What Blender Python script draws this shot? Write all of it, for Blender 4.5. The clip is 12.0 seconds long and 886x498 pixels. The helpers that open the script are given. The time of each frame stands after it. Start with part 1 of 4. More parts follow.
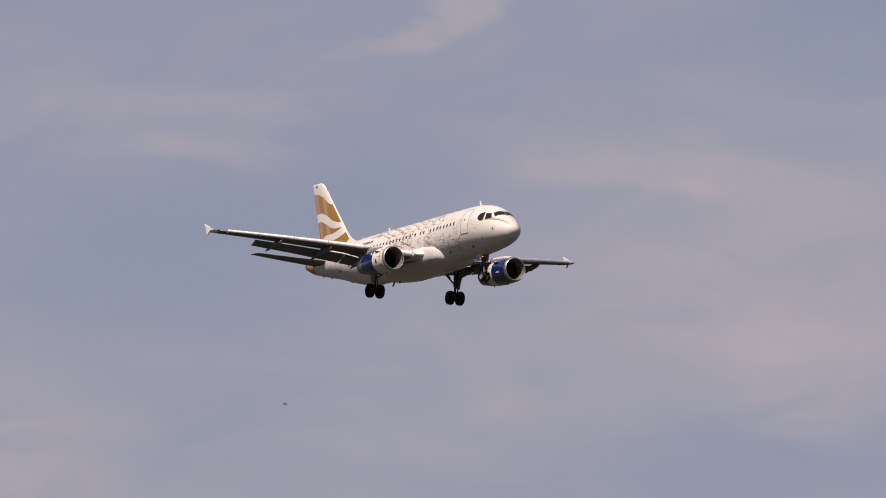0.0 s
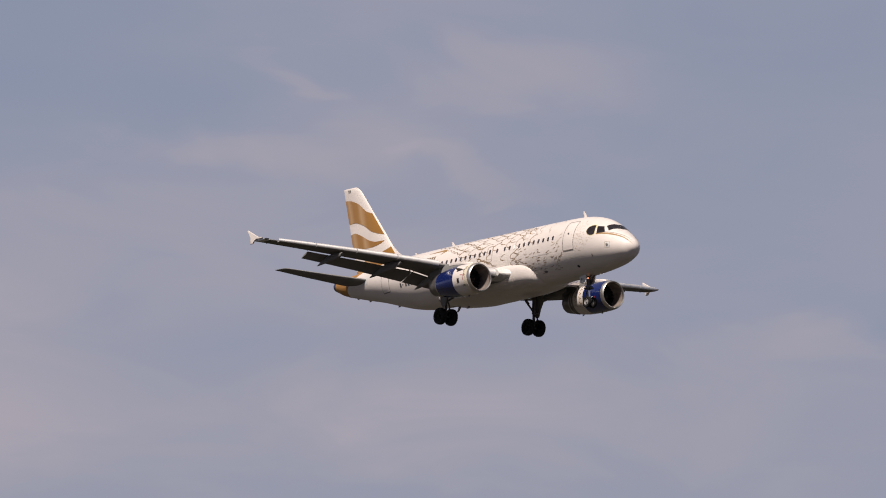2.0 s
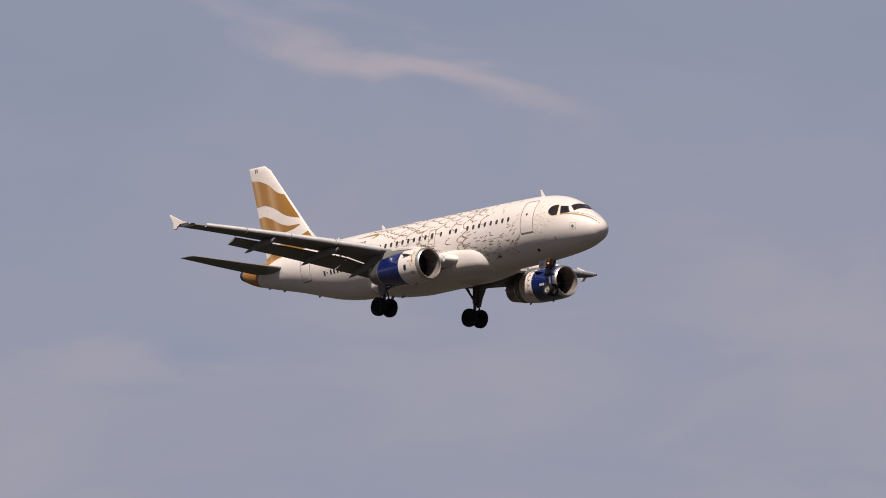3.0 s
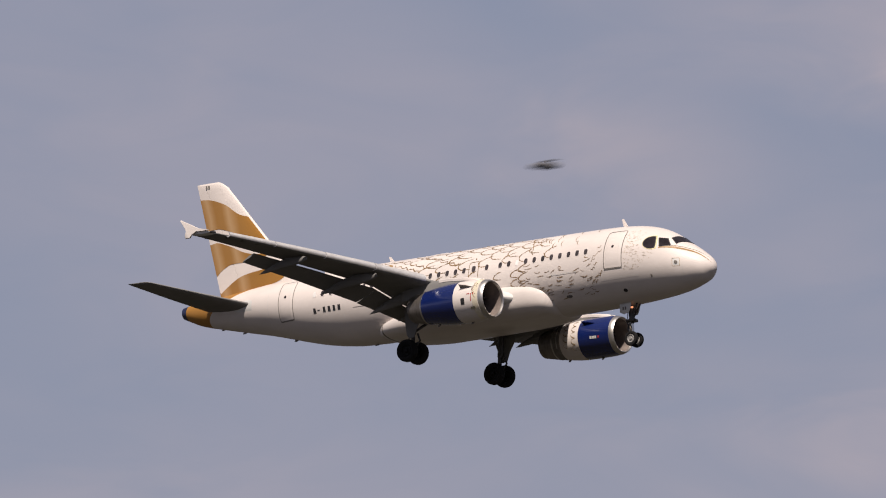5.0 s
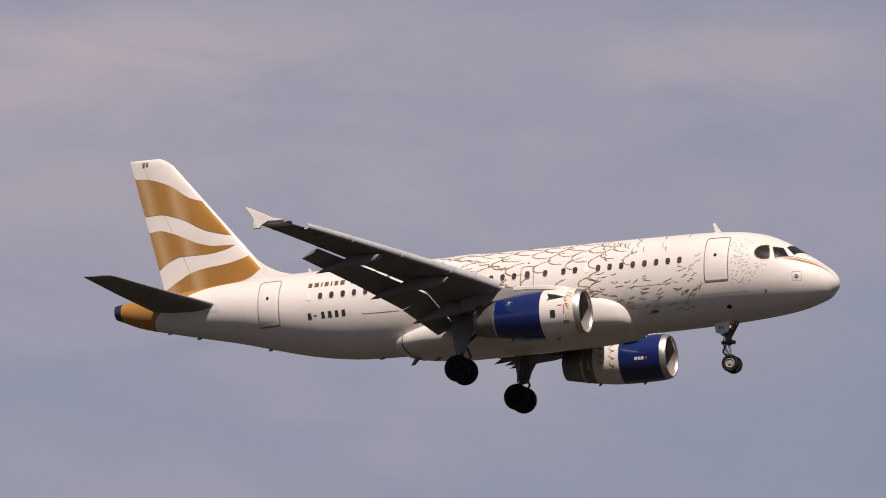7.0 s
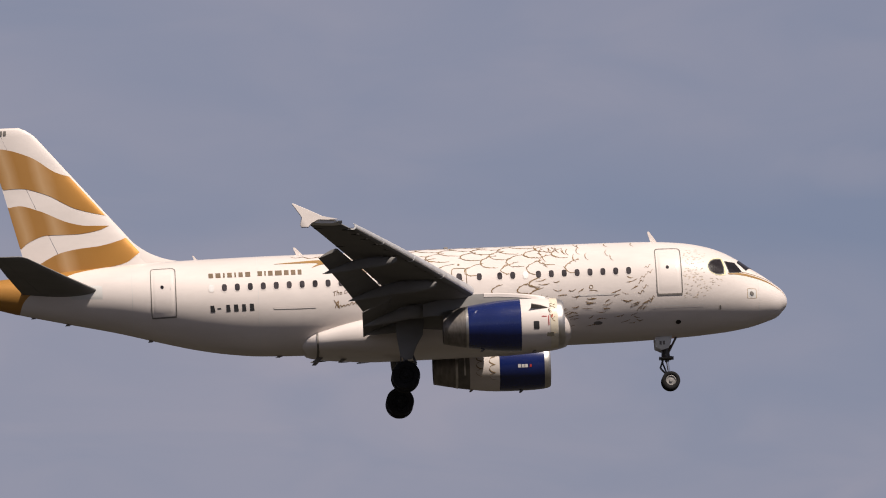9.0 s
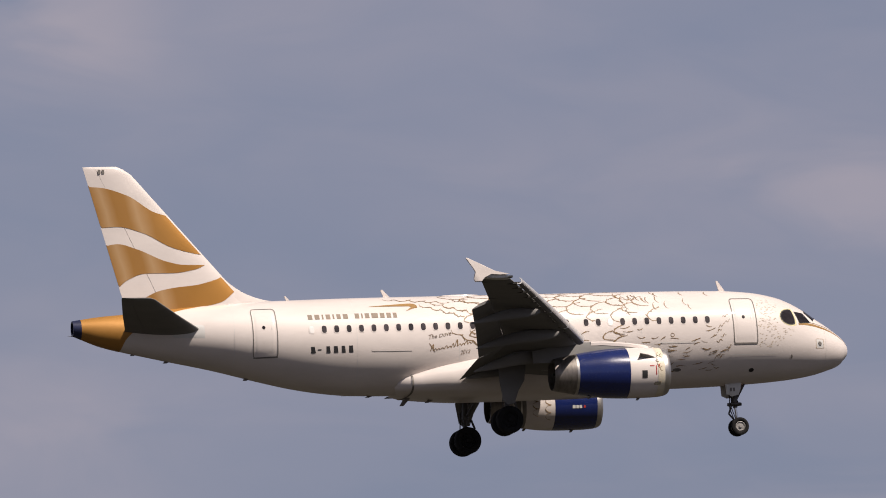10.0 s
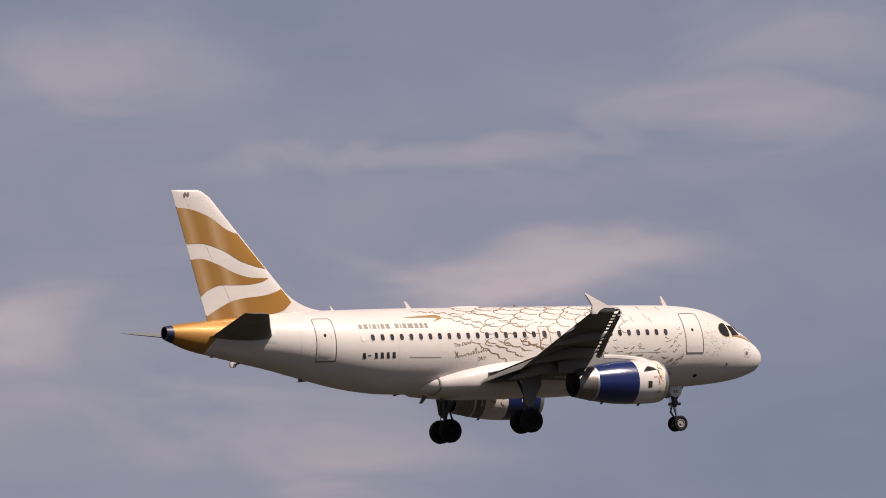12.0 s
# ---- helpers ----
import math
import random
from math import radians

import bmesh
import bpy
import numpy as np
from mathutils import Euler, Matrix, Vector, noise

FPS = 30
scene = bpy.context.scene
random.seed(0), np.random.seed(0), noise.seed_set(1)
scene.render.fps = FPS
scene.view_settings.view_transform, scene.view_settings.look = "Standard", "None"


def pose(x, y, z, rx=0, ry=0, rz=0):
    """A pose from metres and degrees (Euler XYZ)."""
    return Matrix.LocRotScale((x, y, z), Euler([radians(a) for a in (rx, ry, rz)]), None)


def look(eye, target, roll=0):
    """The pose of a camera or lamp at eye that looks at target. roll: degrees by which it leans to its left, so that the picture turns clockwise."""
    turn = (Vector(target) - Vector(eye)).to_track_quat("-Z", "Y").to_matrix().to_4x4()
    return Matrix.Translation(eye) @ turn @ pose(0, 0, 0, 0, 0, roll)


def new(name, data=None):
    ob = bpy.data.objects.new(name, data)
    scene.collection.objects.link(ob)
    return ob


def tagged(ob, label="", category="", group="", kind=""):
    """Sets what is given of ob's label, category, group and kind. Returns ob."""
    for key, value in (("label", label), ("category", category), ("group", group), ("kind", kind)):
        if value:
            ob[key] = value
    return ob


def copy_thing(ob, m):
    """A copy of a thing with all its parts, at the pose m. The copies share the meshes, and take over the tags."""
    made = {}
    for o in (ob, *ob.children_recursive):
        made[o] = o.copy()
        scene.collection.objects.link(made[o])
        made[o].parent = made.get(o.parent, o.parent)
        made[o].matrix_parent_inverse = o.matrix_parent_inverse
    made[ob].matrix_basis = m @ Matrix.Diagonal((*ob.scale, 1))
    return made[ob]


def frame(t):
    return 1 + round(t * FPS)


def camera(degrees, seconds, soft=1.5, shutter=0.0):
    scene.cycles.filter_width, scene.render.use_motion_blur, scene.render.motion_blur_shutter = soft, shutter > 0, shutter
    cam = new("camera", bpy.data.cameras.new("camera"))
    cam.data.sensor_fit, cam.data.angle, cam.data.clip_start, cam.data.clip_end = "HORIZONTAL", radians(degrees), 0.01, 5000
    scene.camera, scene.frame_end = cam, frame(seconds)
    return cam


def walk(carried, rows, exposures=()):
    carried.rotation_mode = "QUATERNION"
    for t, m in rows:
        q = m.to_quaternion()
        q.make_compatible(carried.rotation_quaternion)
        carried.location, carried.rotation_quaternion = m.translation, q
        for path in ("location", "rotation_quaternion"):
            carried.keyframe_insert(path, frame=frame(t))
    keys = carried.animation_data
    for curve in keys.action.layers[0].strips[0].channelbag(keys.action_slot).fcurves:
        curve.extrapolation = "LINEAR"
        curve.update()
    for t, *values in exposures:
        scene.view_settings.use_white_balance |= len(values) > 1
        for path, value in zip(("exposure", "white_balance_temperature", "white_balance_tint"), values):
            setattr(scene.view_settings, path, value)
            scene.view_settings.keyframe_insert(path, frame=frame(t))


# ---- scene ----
cam = camera(6.133, 12.0, soft=1.0, shutter=0.12)
EYE = Vector((0.0, 0.0, 1.7))

# Hand-held pan: seconds, bearing, height above the horizon, lean.
AIM = [
    (0, 149.539, 6.716, 0.04), (0.1, 149.281, 6.781, 0.15), (0.5, 148.196, 7.043, 0.59), (1, 146.749, 7.252, 1),
    (1.5, 144.669, 7.235, 1.49), (2, 143.251, 7.345, 0.84), (2.5, 140.873, 7.46, 0.18), (2.7, 139.818, 7.486, -0.47),
    (3.1, 137.841, 7.539, -0.3), (3.5, 135.658, 7.519, 0.06), (3.9, 133.305, 7.497, 0.43), (4.3, 130.819, 7.54, 0.6),
    (4.5, 129.772, 7.646, 0.95), (5, 126.493, 8.263, 1.27), (5.5, 122.688, 8.494, 0.94), (6, 118.097, 8.476, 1.89),
    (6.5, 113.953, 8.425, 1.12), (7, 109.414, 8.442, 0.74), (7.2, 107.053, 8.468, 0.39), (7.6, 102.822, 8.344, 0.37),
    (8, 98.378, 8.146, 0.3), (8.4, 93.833, 7.899, 0.24), (8.8, 89.308, 7.631, 0.22), (9, 87.153, 7.587, 0.45),
    (9.5, 81.961, 7.42, 0.85), (10, 76.791, 7.041, 0.42), (10.5, 71.422, 6.452, -0.44), (11, 66.835, 5.991, -0.34),
    (11.5, 62.084, 5.645, 0.13), (11.9, 58.84, 5.213, 0.36), (12, 58.065, 5.107, 0.42),
]


def aim(az, el):
    a, e = radians(az), radians(el)
    return EYE + 100 * Vector((math.cos(a) * math.cos(e), math.sin(a) * math.cos(e), math.sin(e)))


walk(cam, [(t, look(EYE, aim(az, el), lean)) for t, az, el, lean in AIM])

# ---- light ----
SUN_DIR = Vector((0.28, -0.48, 0.83)).normalized()  # towards the sun
sun_data = bpy.data.lights.new("sun", "SUN")
sun_data.energy, sun_data.angle, sun_data.color = 5.85, radians(0.53), (1.0, 0.885, 0.79)
sun = new("sun", sun_data)
sun.matrix_world = look((0, 0, 0), -SUN_DIR)
scene.view_settings.exposure = 0.0


class Graph:
    """A short way to write node trees."""

    def __init__(self, tree):
        self.tree = tree
        tree.nodes.clear()

    def add(self, kind, props=None, **inputs):
        node = self.tree.nodes.new(kind)
        for key, value in (props or {}).items():
            setattr(node, key, value)
        for key, value in inputs.items():
            slot = node.inputs[int(key[1:])] if key[1:].isdigit() else node.inputs[key.replace("_", " ")]
            if isinstance(value, bpy.types.NodeSocket):
                self.tree.links.new(value, slot)
            else:
                slot.default_value = value
        return node

    def ramp(self, fac, stops):
        node = self.add("ShaderNodeValToRGB", Fac=fac)
        el = node.color_ramp.elements
        while len(el) < len(stops):
            el.new(0.5)
        for e, (at, col) in zip(el, stops):
            e.position, e.color = at, (col if len(col) == 4 else (*col, 1))
        return node.outputs[0]

    def mixed(self, fac, a, b, how="MIX"):
        node = self.add("ShaderNodeMix", {"data_type": "RGBA", "blend_type": how})
        for i, v in ((0, fac), (6, a), (7, b)):
            if isinstance(v, bpy.types.NodeSocket):
                self.tree.links.new(v, node.inputs[i])
            else:
                node.inputs[i].default_value = v if i == 0 or len(v) == 4 else (*v, 1)
        return node.outputs[2]


# Thin banks of cloud: bearing, height, half width, half height (degrees), slope, density.
VEILS_WEST = [(151.05, 7.5, 1.37, 0.34, 5, 0.28), (149.55, 8.33, 1.05, 0.16, -21, 0.4), (147.9, 7.23, 2.27, 0.31, 10, 0.3), (148.69, 5.94, 3.7, 0.91, 0, 0.25), (146.88, 5.74, 0.95, 0.51, 0, 0.18), (152.39, 5.35, 1.06, 0.68, 0, 0.4), (146.77, 6.46, 2.22, 1.3, 0, 0.26), (144.8, 7.98, 1.16, 0.28, 5, 0.35), (144.25, 8.51, 0.58, 0.12, 25, 0.22), (142.99, 7.85, 0.69, 0.17, 8, 0.2), (144.21, 5.99, 3.17, 0.68, 0, 0.2), (138.56, 8.81, 1.74, 0.22, 18, 0.6), (143.61, 8.01, 0.84, 0.4, 0, 0.2), (142.78, 8.56, 1.16, 0.34, 0, 0.25)]
VEILS_NORTH = [(114, 8.6, 11, 3.6, 0, 0.32), (142.19, 6.21, 3.17, 0.74, 0, 0.3), (140.42, 6.64, 1.58, 0.28, 5, 0.25), (122.03, 9.87, 4.22, 0.79, 0, 0.5), (121.83, 9.44, 2.01, 0.34, 8, 0.3), (122.23, 7.25, 2.53, 0.62, -8, 0.5), (120.25, 7.25, 1.32, 0.51, 0, 0.6), (107.2, 9.8, 1.5, 0.6, 0, 0.3), (125.2, 8.93, 1.06, 0.68, 0, 0.3), (112.51, 9.72, 3.17, 0.51, -6, 0.36), (114.6, 8.86, 2.01, 0.51, 0, 0.28), (114.29, 7.02, 1.16, 0.74, 0, 0.45), (115.87, 7.96, 1.58, 0.51, 0, 0.2), (79.73, 8.32, 1.74, 0.45, 0, 0.22), (83.08, 8.17, 1.74, 0.26, 0, 0.2), (79.22, 8.71, 0.84, 0.45, 0, 0.3)]
VEILS_EAST = [(83.87, 6.17, 2.64, 0.62, 0, 0.15), (70.18, 7.77, 2.38, 0.4, 6, 0.2), (72.54, 7.26, 1.37, 0.23, 0, 0.18), (70.18, 7, 2.53, 0.2, -3, 0.3), (72.74, 5.09, 2.9, 0.51, 0, 0.36), (73.92, 7.39, 1.16, 0.45, 0, 0.3), (60.28, 6.4, 1.37, 0.51, 0, 0.4), (58.16, 5.83, 2.22, 0.18, -6, 0.5), (57.37, 4.95, 1.5, 0.40, -6, 1.05), (55.84, 6.09, 1.37, 0.28, 5, 0.4), (58.9, 3.78, 1.9, 0.45, 3, 0.6), (60.99, 4.55, 0.63, 0.4, 0, 0.65), (55.65, 6.6, 1.37, 0.45, 0, 0.4), (66.4, 7.05, 2.6, 0.5, 2, 0.42), (68.4, 7.25, 1.8, 0.35, 5, 0.25), (64.3, 6.7, 1.3, 0.45, -8, 0.4), (63.4, 5.75, 0.9, 0.28, -6, 0.4), (62.0, 4.1, 1.1, 0.22, 9, 0.45)]


def make_world():
    """A hazy blue sky with thin, stretched veils of cloud."""
    world = bpy.data.worlds.new("sky")
    scene.world = world
    world.use_nodes = True
    g = Graph(world.node_tree)
    sky = g.add("ShaderNodeTexSky", {"sky_type": "NISHITA", "sun_disc": False, "altitude": 50.0, "air_density": 1.0, "dust_density": 1.5, "ozone_density": 2.0})
    sky.sun_elevation = math.asin(SUN_DIR.z)
    sky.sun_rotation = math.atan2(SUN_DIR.x, SUN_DIR.y)
    way = g.add("ShaderNodeTexCoord").outputs["Generated"]
    spread = g.add("ShaderNodeMapping", Vector=way, Scale=(1.0, 1.0, 2.8), Rotation=(0.05, 0.03, 0.0)).outputs[0]
    veil = g.add("ShaderNodeTexNoise", Vector=spread, Scale=11.0, Detail=2.0, Roughness=0.4, Distortion=0.4).outputs[0]
    wisps = g.add("ShaderNodeTexNoise", Vector=spread, Scale=38.0, Detail=4.0, Roughness=0.5, Distortion=0.7)
    push = g.add("ShaderNodeVectorMath", {"operation": "MULTIPLY_ADD"}, i0=wisps.outputs[1], i1=(0.028, 0.028, 0.014), i2=way).outputs[0]
    push = g.add("ShaderNodeVectorMath", {"operation": "ADD"}, i0=push, i1=(-0.014, -0.014, -0.007)).outputs[0]
    total = g.add("ShaderNodeMapRange", Value=veil, From_Min=0.3, From_Max=0.7, To_Min=0.02, To_Max=0.34).outputs[0]
    for az, el, wide, high, slope, dense in VEILS_WEST + VEILS_NORTH + [(*v[:5], 0.85 * v[5]) for v in VEILS_EAST]:
        a, e = radians(az), radians(el)
        place = g.add("ShaderNodeMapping", {"vector_type": "TEXTURE"}, Vector=push,
                      Location=(math.cos(a) * math.cos(e), math.sin(a) * math.cos(e), math.sin(e)),
                      Rotation=(radians(slope), 0.0, a), Scale=(0.5, radians(wide), radians(high))).outputs[0]
        ball = g.add("ShaderNodeTexGradient", {"gradient_type": "SPHERICAL"}, Vector=place).outputs[1]
        total = g.add("ShaderNodeMath", {"operation": "MULTIPLY_ADD"}, i0=g.add("ShaderNodeMapRange", {"interpolation_type": "SMOOTHSTEP"}, Value=ball, From_Max=0.85).outputs[0], i1=dense * 0.8, i2=total).outputs[0]
    low = g.add("ShaderNodeSeparateXYZ", Vector=way).outputs[2]
    low = g.add("ShaderNodeMapRange", Value=low, From_Min=0.05, From_Max=0.15, To_Min=0.26, To_Max=0.0).outputs[0]
    haze_low = g.add("ShaderNodeMath", {"operation": "MULTIPLY"}, i0=low, i1=g.add("ShaderNodeMapRange", Value=g.add("ShaderNodeSeparateXYZ", Vector=way).outputs[0], From_Min=-0.75, From_Max=0.25, To_Min=1.0, To_Max=0.35).outputs[0]).outputs[0]
    total = g.add("ShaderNodeMath", {"operation": "ADD"}, i0=total, i1=haze_low).outputs[0]
    grain = g.add("ShaderNodeMapRange", Value=wisps.outputs[0], From_Min=0.3, From_Max=0.7, To_Min=0.72, To_Max=1.25).outputs[0]
    cover = g.add("ShaderNodeMath", {"operation": "MULTIPLY", "use_clamp": True}, i0=total, i1=grain).outputs[0]
    east = g.add("ShaderNodeSeparateXYZ", Vector=way).outputs[0]
    east = g.add("ShaderNodeMapRange", Value=east, From_Min=-0.75, From_Max=0.58).outputs[0]
    haze = g.mixed(east, HAZE_WEST, HAZE_EAST)
    height = g.add("ShaderNodeSeparateXYZ", Vector=way).outputs[2]
    deep = g.add("ShaderNodeMapRange", {"interpolation_type": "SMOOTHSTEP"}, Value=height, From_Min=0.18, From_Max=0.6, To_Min=1.0, To_Max=0.34).outputs[0]
    haze = g.mixed(1.0, haze, g.add("ShaderNodeCombineXYZ", i0=deep, i1=deep, i2=deep).outputs[0], "MULTIPLY")  # thinner haze overhead
    clear = g.mixed(0.8, g.mixed(1.0, sky.outputs[0], (0.05, 0.05, 0.05), "MULTIPLY"), haze)
    light = g.add("ShaderNodeBackground", Color=g.mixed(cover, clear, CLOUD))
    g.add("ShaderNodeOutputWorld", Surface=light.outputs[0])


HAZE_WEST, HAZE_EAST, CLOUD = (0.264, 0.300, 0.418), (0.182, 0.216, 0.334), (0.475, 0.405, 0.440)
make_world()


# ---- materials ----
def surface(name, base, rough=0.4, metal=0.0, stain=0.06, scale=0.7, coat=0.0, bump=0.0, streak=(1, 1, 1), glow=None, shine=0.5):
    """Painted, metal or rubber surface: broad stains and fine grain in colour and gloss."""
    m = bpy.data.materials.new(name)
    m.use_nodes = True
    g = Graph(m.node_tree)
    at = g.add("ShaderNodeTexCoord").outputs["Object"]
    spread = g.add("ShaderNodeMapping", Vector=at, Scale=streak).outputs[0]
    broad = g.add("ShaderNodeTexNoise", Vector=spread, Scale=scale, Detail=5.0, Roughness=0.6).outputs[0]
    fine = g.add("ShaderNodeTexNoise", Vector=spread, Scale=scale * 14, Detail=4.0).outputs[0]
    dark = tuple(c * (1 - 3.0 * stain) for c in base)
    light = tuple(min(1, c * (1 + stain)) for c in base)
    colour = g.mixed(g.ramp(broad, [(0.32, (0, 0, 0)), (0.62, (1, 1, 1))]), dark, light)
    colour = g.mixed(g.ramp(fine, [(0.3, (0.25,) * 3), (0.5, (0, 0, 0))]), colour, tuple(c * (1 - 2 * stain) for c in base))
    gloss = g.add("ShaderNodeMapRange", Value=fine, To_Min=max(0.02, rough - 0.08), To_Max=rough + 0.12).outputs[0]
    bs = g.add("ShaderNodeBsdfPrincipled", Base_Color=colour, Roughness=gloss, Metallic=metal)
    bs.inputs["Specular IOR Level"].default_value = shine
    bs.inputs["Coat Weight"].default_value = coat
    bs.inputs["Coat Roughness"].default_value = 0.08
    if bump:
        g.tree.links.new(g.add("ShaderNodeBump", Strength=bump, Distance=0.02, Height=fine).outputs[0], bs.inputs["Normal"])
    if glow:
        bs.inputs["Emission Color"].default_value = (*glow[0], 1)
        bs.inputs["Emission Strength"].default_value = glow[1]
    g.add("ShaderNodeOutputMaterial", Surface=bs.outputs[0])
    return m


WHITE = surface("white_aircraft_paint", (0.66, 0.602, 0.568), 0.42, stain=0.04, scale=0.5, coat=0.35, shine=0.22, streak=(0.35, 1, 1))
GREY = surface("grey_wing_paint", (0.19, 0.185, 0.18), 0.75, shine=0.12, stain=0.06, scale=0.6, streak=(0.4, 1, 1))
PALE = surface("pale_grey_paint", (0.60, 0.59, 0.57), 0.38, stain=0.05, scale=0.8)
GOLD = surface("gold_mica_paint", (0.42, 0.20, 0.038), 0.5, metal=0.3, stain=0.03, scale=0.5, coat=0.15)
BLUE = surface("deep_blue_paint", (0.0055, 0.0145, 0.095), 0.22, stain=0.05, scale=1.2, coat=0.6)
NAVY = surface("navy_collar_paint", (0.015, 0.02, 0.06), 0.4, stain=0.1, scale=3.0)
STEEL = surface("bare_metal_lip", (0.60, 0.575, 0.55), 0.40, metal=1.0, stain=0.05, scale=3.0)
TITANIUM = surface("heat_stained_nozzle_metal", (0.26, 0.235, 0.215), 0.45, metal=0.8, stain=0.12, scale=2.0, streak=(3, 1, 1))
# Dark metal for sooty engine parts; also the shade painted into slat coves.
SOOT_SHADE = surface("soot_and_shade_metal", (0.035, 0.032, 0.03), 0.6, metal=0.5, stain=0.12, scale=2.0)
LINER = surface("intake_liner", (0.19, 0.155, 0.14), 0.5, stain=0.1, scale=2.0)
RUBBER = surface("tyre_rubber", (0.011, 0.0105, 0.011), 0.8, shine=0.2, stain=0.15, scale=4.0, bump=0.3)
HUB = surface("wheel_hub_paint", (0.27, 0.26, 0.25), 0.45, stain=0.12, scale=6.0)
LEG = surface("oily_gear_metal", (0.075, 0.07, 0.068), 0.5, metal=0.3, stain=0.15, scale=5.0)
CHROME = surface("oleo_chrome", (0.75, 0.74, 0.72), 0.15, metal=1.0, stain=0.03, scale=5.0)
FLECK = surface("faint_brown_fleck", (0.40, 0.30, 0.17), 0.5, stain=0.1, scale=3.0)
SLAT = surface("bare_slat_metal", (0.80, 0.78, 0.76), 0.44, metal=0.65, stain=0.05, scale=2.0)
INK = surface("brown_feather_ink", (0.22, 0.138, 0.060), 0.5, stain=0.15, scale=3.0)
BRONZE = surface("bronze_lettering", (0.125, 0.074, 0.03), 0.45, stain=0.08, scale=3.0)
BLACK = surface("black_marking", (0.02, 0.02, 0.022), 0.5, stain=0.1, scale=3.0)
SEAM = surface("door_seam_sealant", (0.16, 0.145, 0.13), 0.6, stain=0.1, scale=3.0)
GLASS = surface("dark_cabin_glass", (0.024, 0.020, 0.023), 0.12, stain=0.2, scale=1.5, shine=0.35)
PANE = surface("cabin_window_pane", (0.058, 0.050, 0.053), 0.1, stain=0.25, scale=1.5, shine=0.6)
GOLDLINE = surface("gold_line_paint", (0.30, 0.172, 0.055), 0.42, stain=0.04, scale=2.0)
BLIND = surface("lowered_window_blind", (0.74, 0.72, 0.70), 0.4, stain=0.03, scale=5.0)
CREAM = surface("cream_eye_paint", (0.66, 0.58, 0.33), 0.4, stain=0.05, scale=3.0)
IVORY = surface("ivory_cowl_paint", (0.64, 0.575, 0.45), 0.4, stain=0.05, scale=3.0)
RED = surface("red_placard", (0.40, 0.03, 0.025), 0.5, stain=0.1, scale=3.0)
LAMP = surface("lit_gear_lamp", (0.9, 0.5, 0.3), 0.3, stain=0.02, glow=((1.0, 0.38, 0.18), 1.0))


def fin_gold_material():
    """The fin's gold: mica paint, its sheen painted into the colour as two pale streaks along the rudder."""
    m = bpy.data.materials.new("gold_mica_with_painted_sheen")
    m.use_nodes = True
    g = Graph(m.node_tree)
    at = g.add("ShaderNodeTexCoord").outputs["Object"]
    xyz = g.add("ShaderNodeSeparateXYZ", Vector=at).outputs
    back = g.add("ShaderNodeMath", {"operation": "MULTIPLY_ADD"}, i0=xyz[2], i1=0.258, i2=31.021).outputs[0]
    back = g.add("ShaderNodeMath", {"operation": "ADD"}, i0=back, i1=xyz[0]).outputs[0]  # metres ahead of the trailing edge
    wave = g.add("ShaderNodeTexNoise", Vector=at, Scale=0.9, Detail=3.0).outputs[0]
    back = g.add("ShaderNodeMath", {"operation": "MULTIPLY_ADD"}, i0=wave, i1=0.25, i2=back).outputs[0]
    # Painted-in sheen: two pale bands set by distance from the trailing edge.
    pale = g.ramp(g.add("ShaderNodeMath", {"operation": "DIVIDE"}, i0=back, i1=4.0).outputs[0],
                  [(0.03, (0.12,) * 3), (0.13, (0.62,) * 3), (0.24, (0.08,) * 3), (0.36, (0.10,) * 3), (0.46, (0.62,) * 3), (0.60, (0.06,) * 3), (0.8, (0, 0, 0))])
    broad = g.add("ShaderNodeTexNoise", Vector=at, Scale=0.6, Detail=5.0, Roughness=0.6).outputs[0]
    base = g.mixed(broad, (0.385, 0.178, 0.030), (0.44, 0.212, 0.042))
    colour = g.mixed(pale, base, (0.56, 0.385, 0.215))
    gloss = g.add("ShaderNodeMapRange", Value=broad, To_Min=0.28, To_Max=0.42).outputs[0]
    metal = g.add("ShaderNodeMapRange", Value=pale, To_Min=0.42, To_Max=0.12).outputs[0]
    bs = g.add("ShaderNodeBsdfPrincipled", Base_Color=colour, Roughness=gloss, Metallic=metal)
    bs.inputs["Coat Weight"].default_value = 0.25
    bs.inputs["Coat Roughness"].default_value = 0.1
    g.add("ShaderNodeOutputMaterial", Surface=bs.outputs[0])
    return m


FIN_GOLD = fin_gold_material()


def ground_material():
    m = bpy.data.materials.new("dark_bounce_ground")
    m.use_nodes = True
    g = Graph(m.node_tree)
    at = g.add("ShaderNodeTexCoord").outputs["Object"]
    fields = g.add("ShaderNodeTexNoise", Vector=at, Scale=0.006, Detail=6.0).outputs[0]
    tufts = g.add("ShaderNodeTexNoise", Vector=at, Scale=2.5, Detail=5.0).outputs[0]
    a = g.mixed(g.ramp(fields, [(0.35, (0, 0, 0)), (0.65, (1, 1, 1))]), (0.016, 0.014, 0.009), (0.024, 0.020, 0.013))
    b = g.mixed(g.ramp(tufts, [(0.35, (0, 0, 0)), (0.7, (0.5, 0.5, 0.5))]), a, (0.014, 0.014, 0.008))
    bump = g.add("ShaderNodeBump", Strength=0.5, Distance=0.05, Height=tufts)
    bs = g.add("ShaderNodeBsdfPrincipled", Base_Color=b, Roughness=0.95, Normal=bump.outputs[0])
    g.add("ShaderNodeOutputMaterial", Surface=bs.outputs[0])
    return m


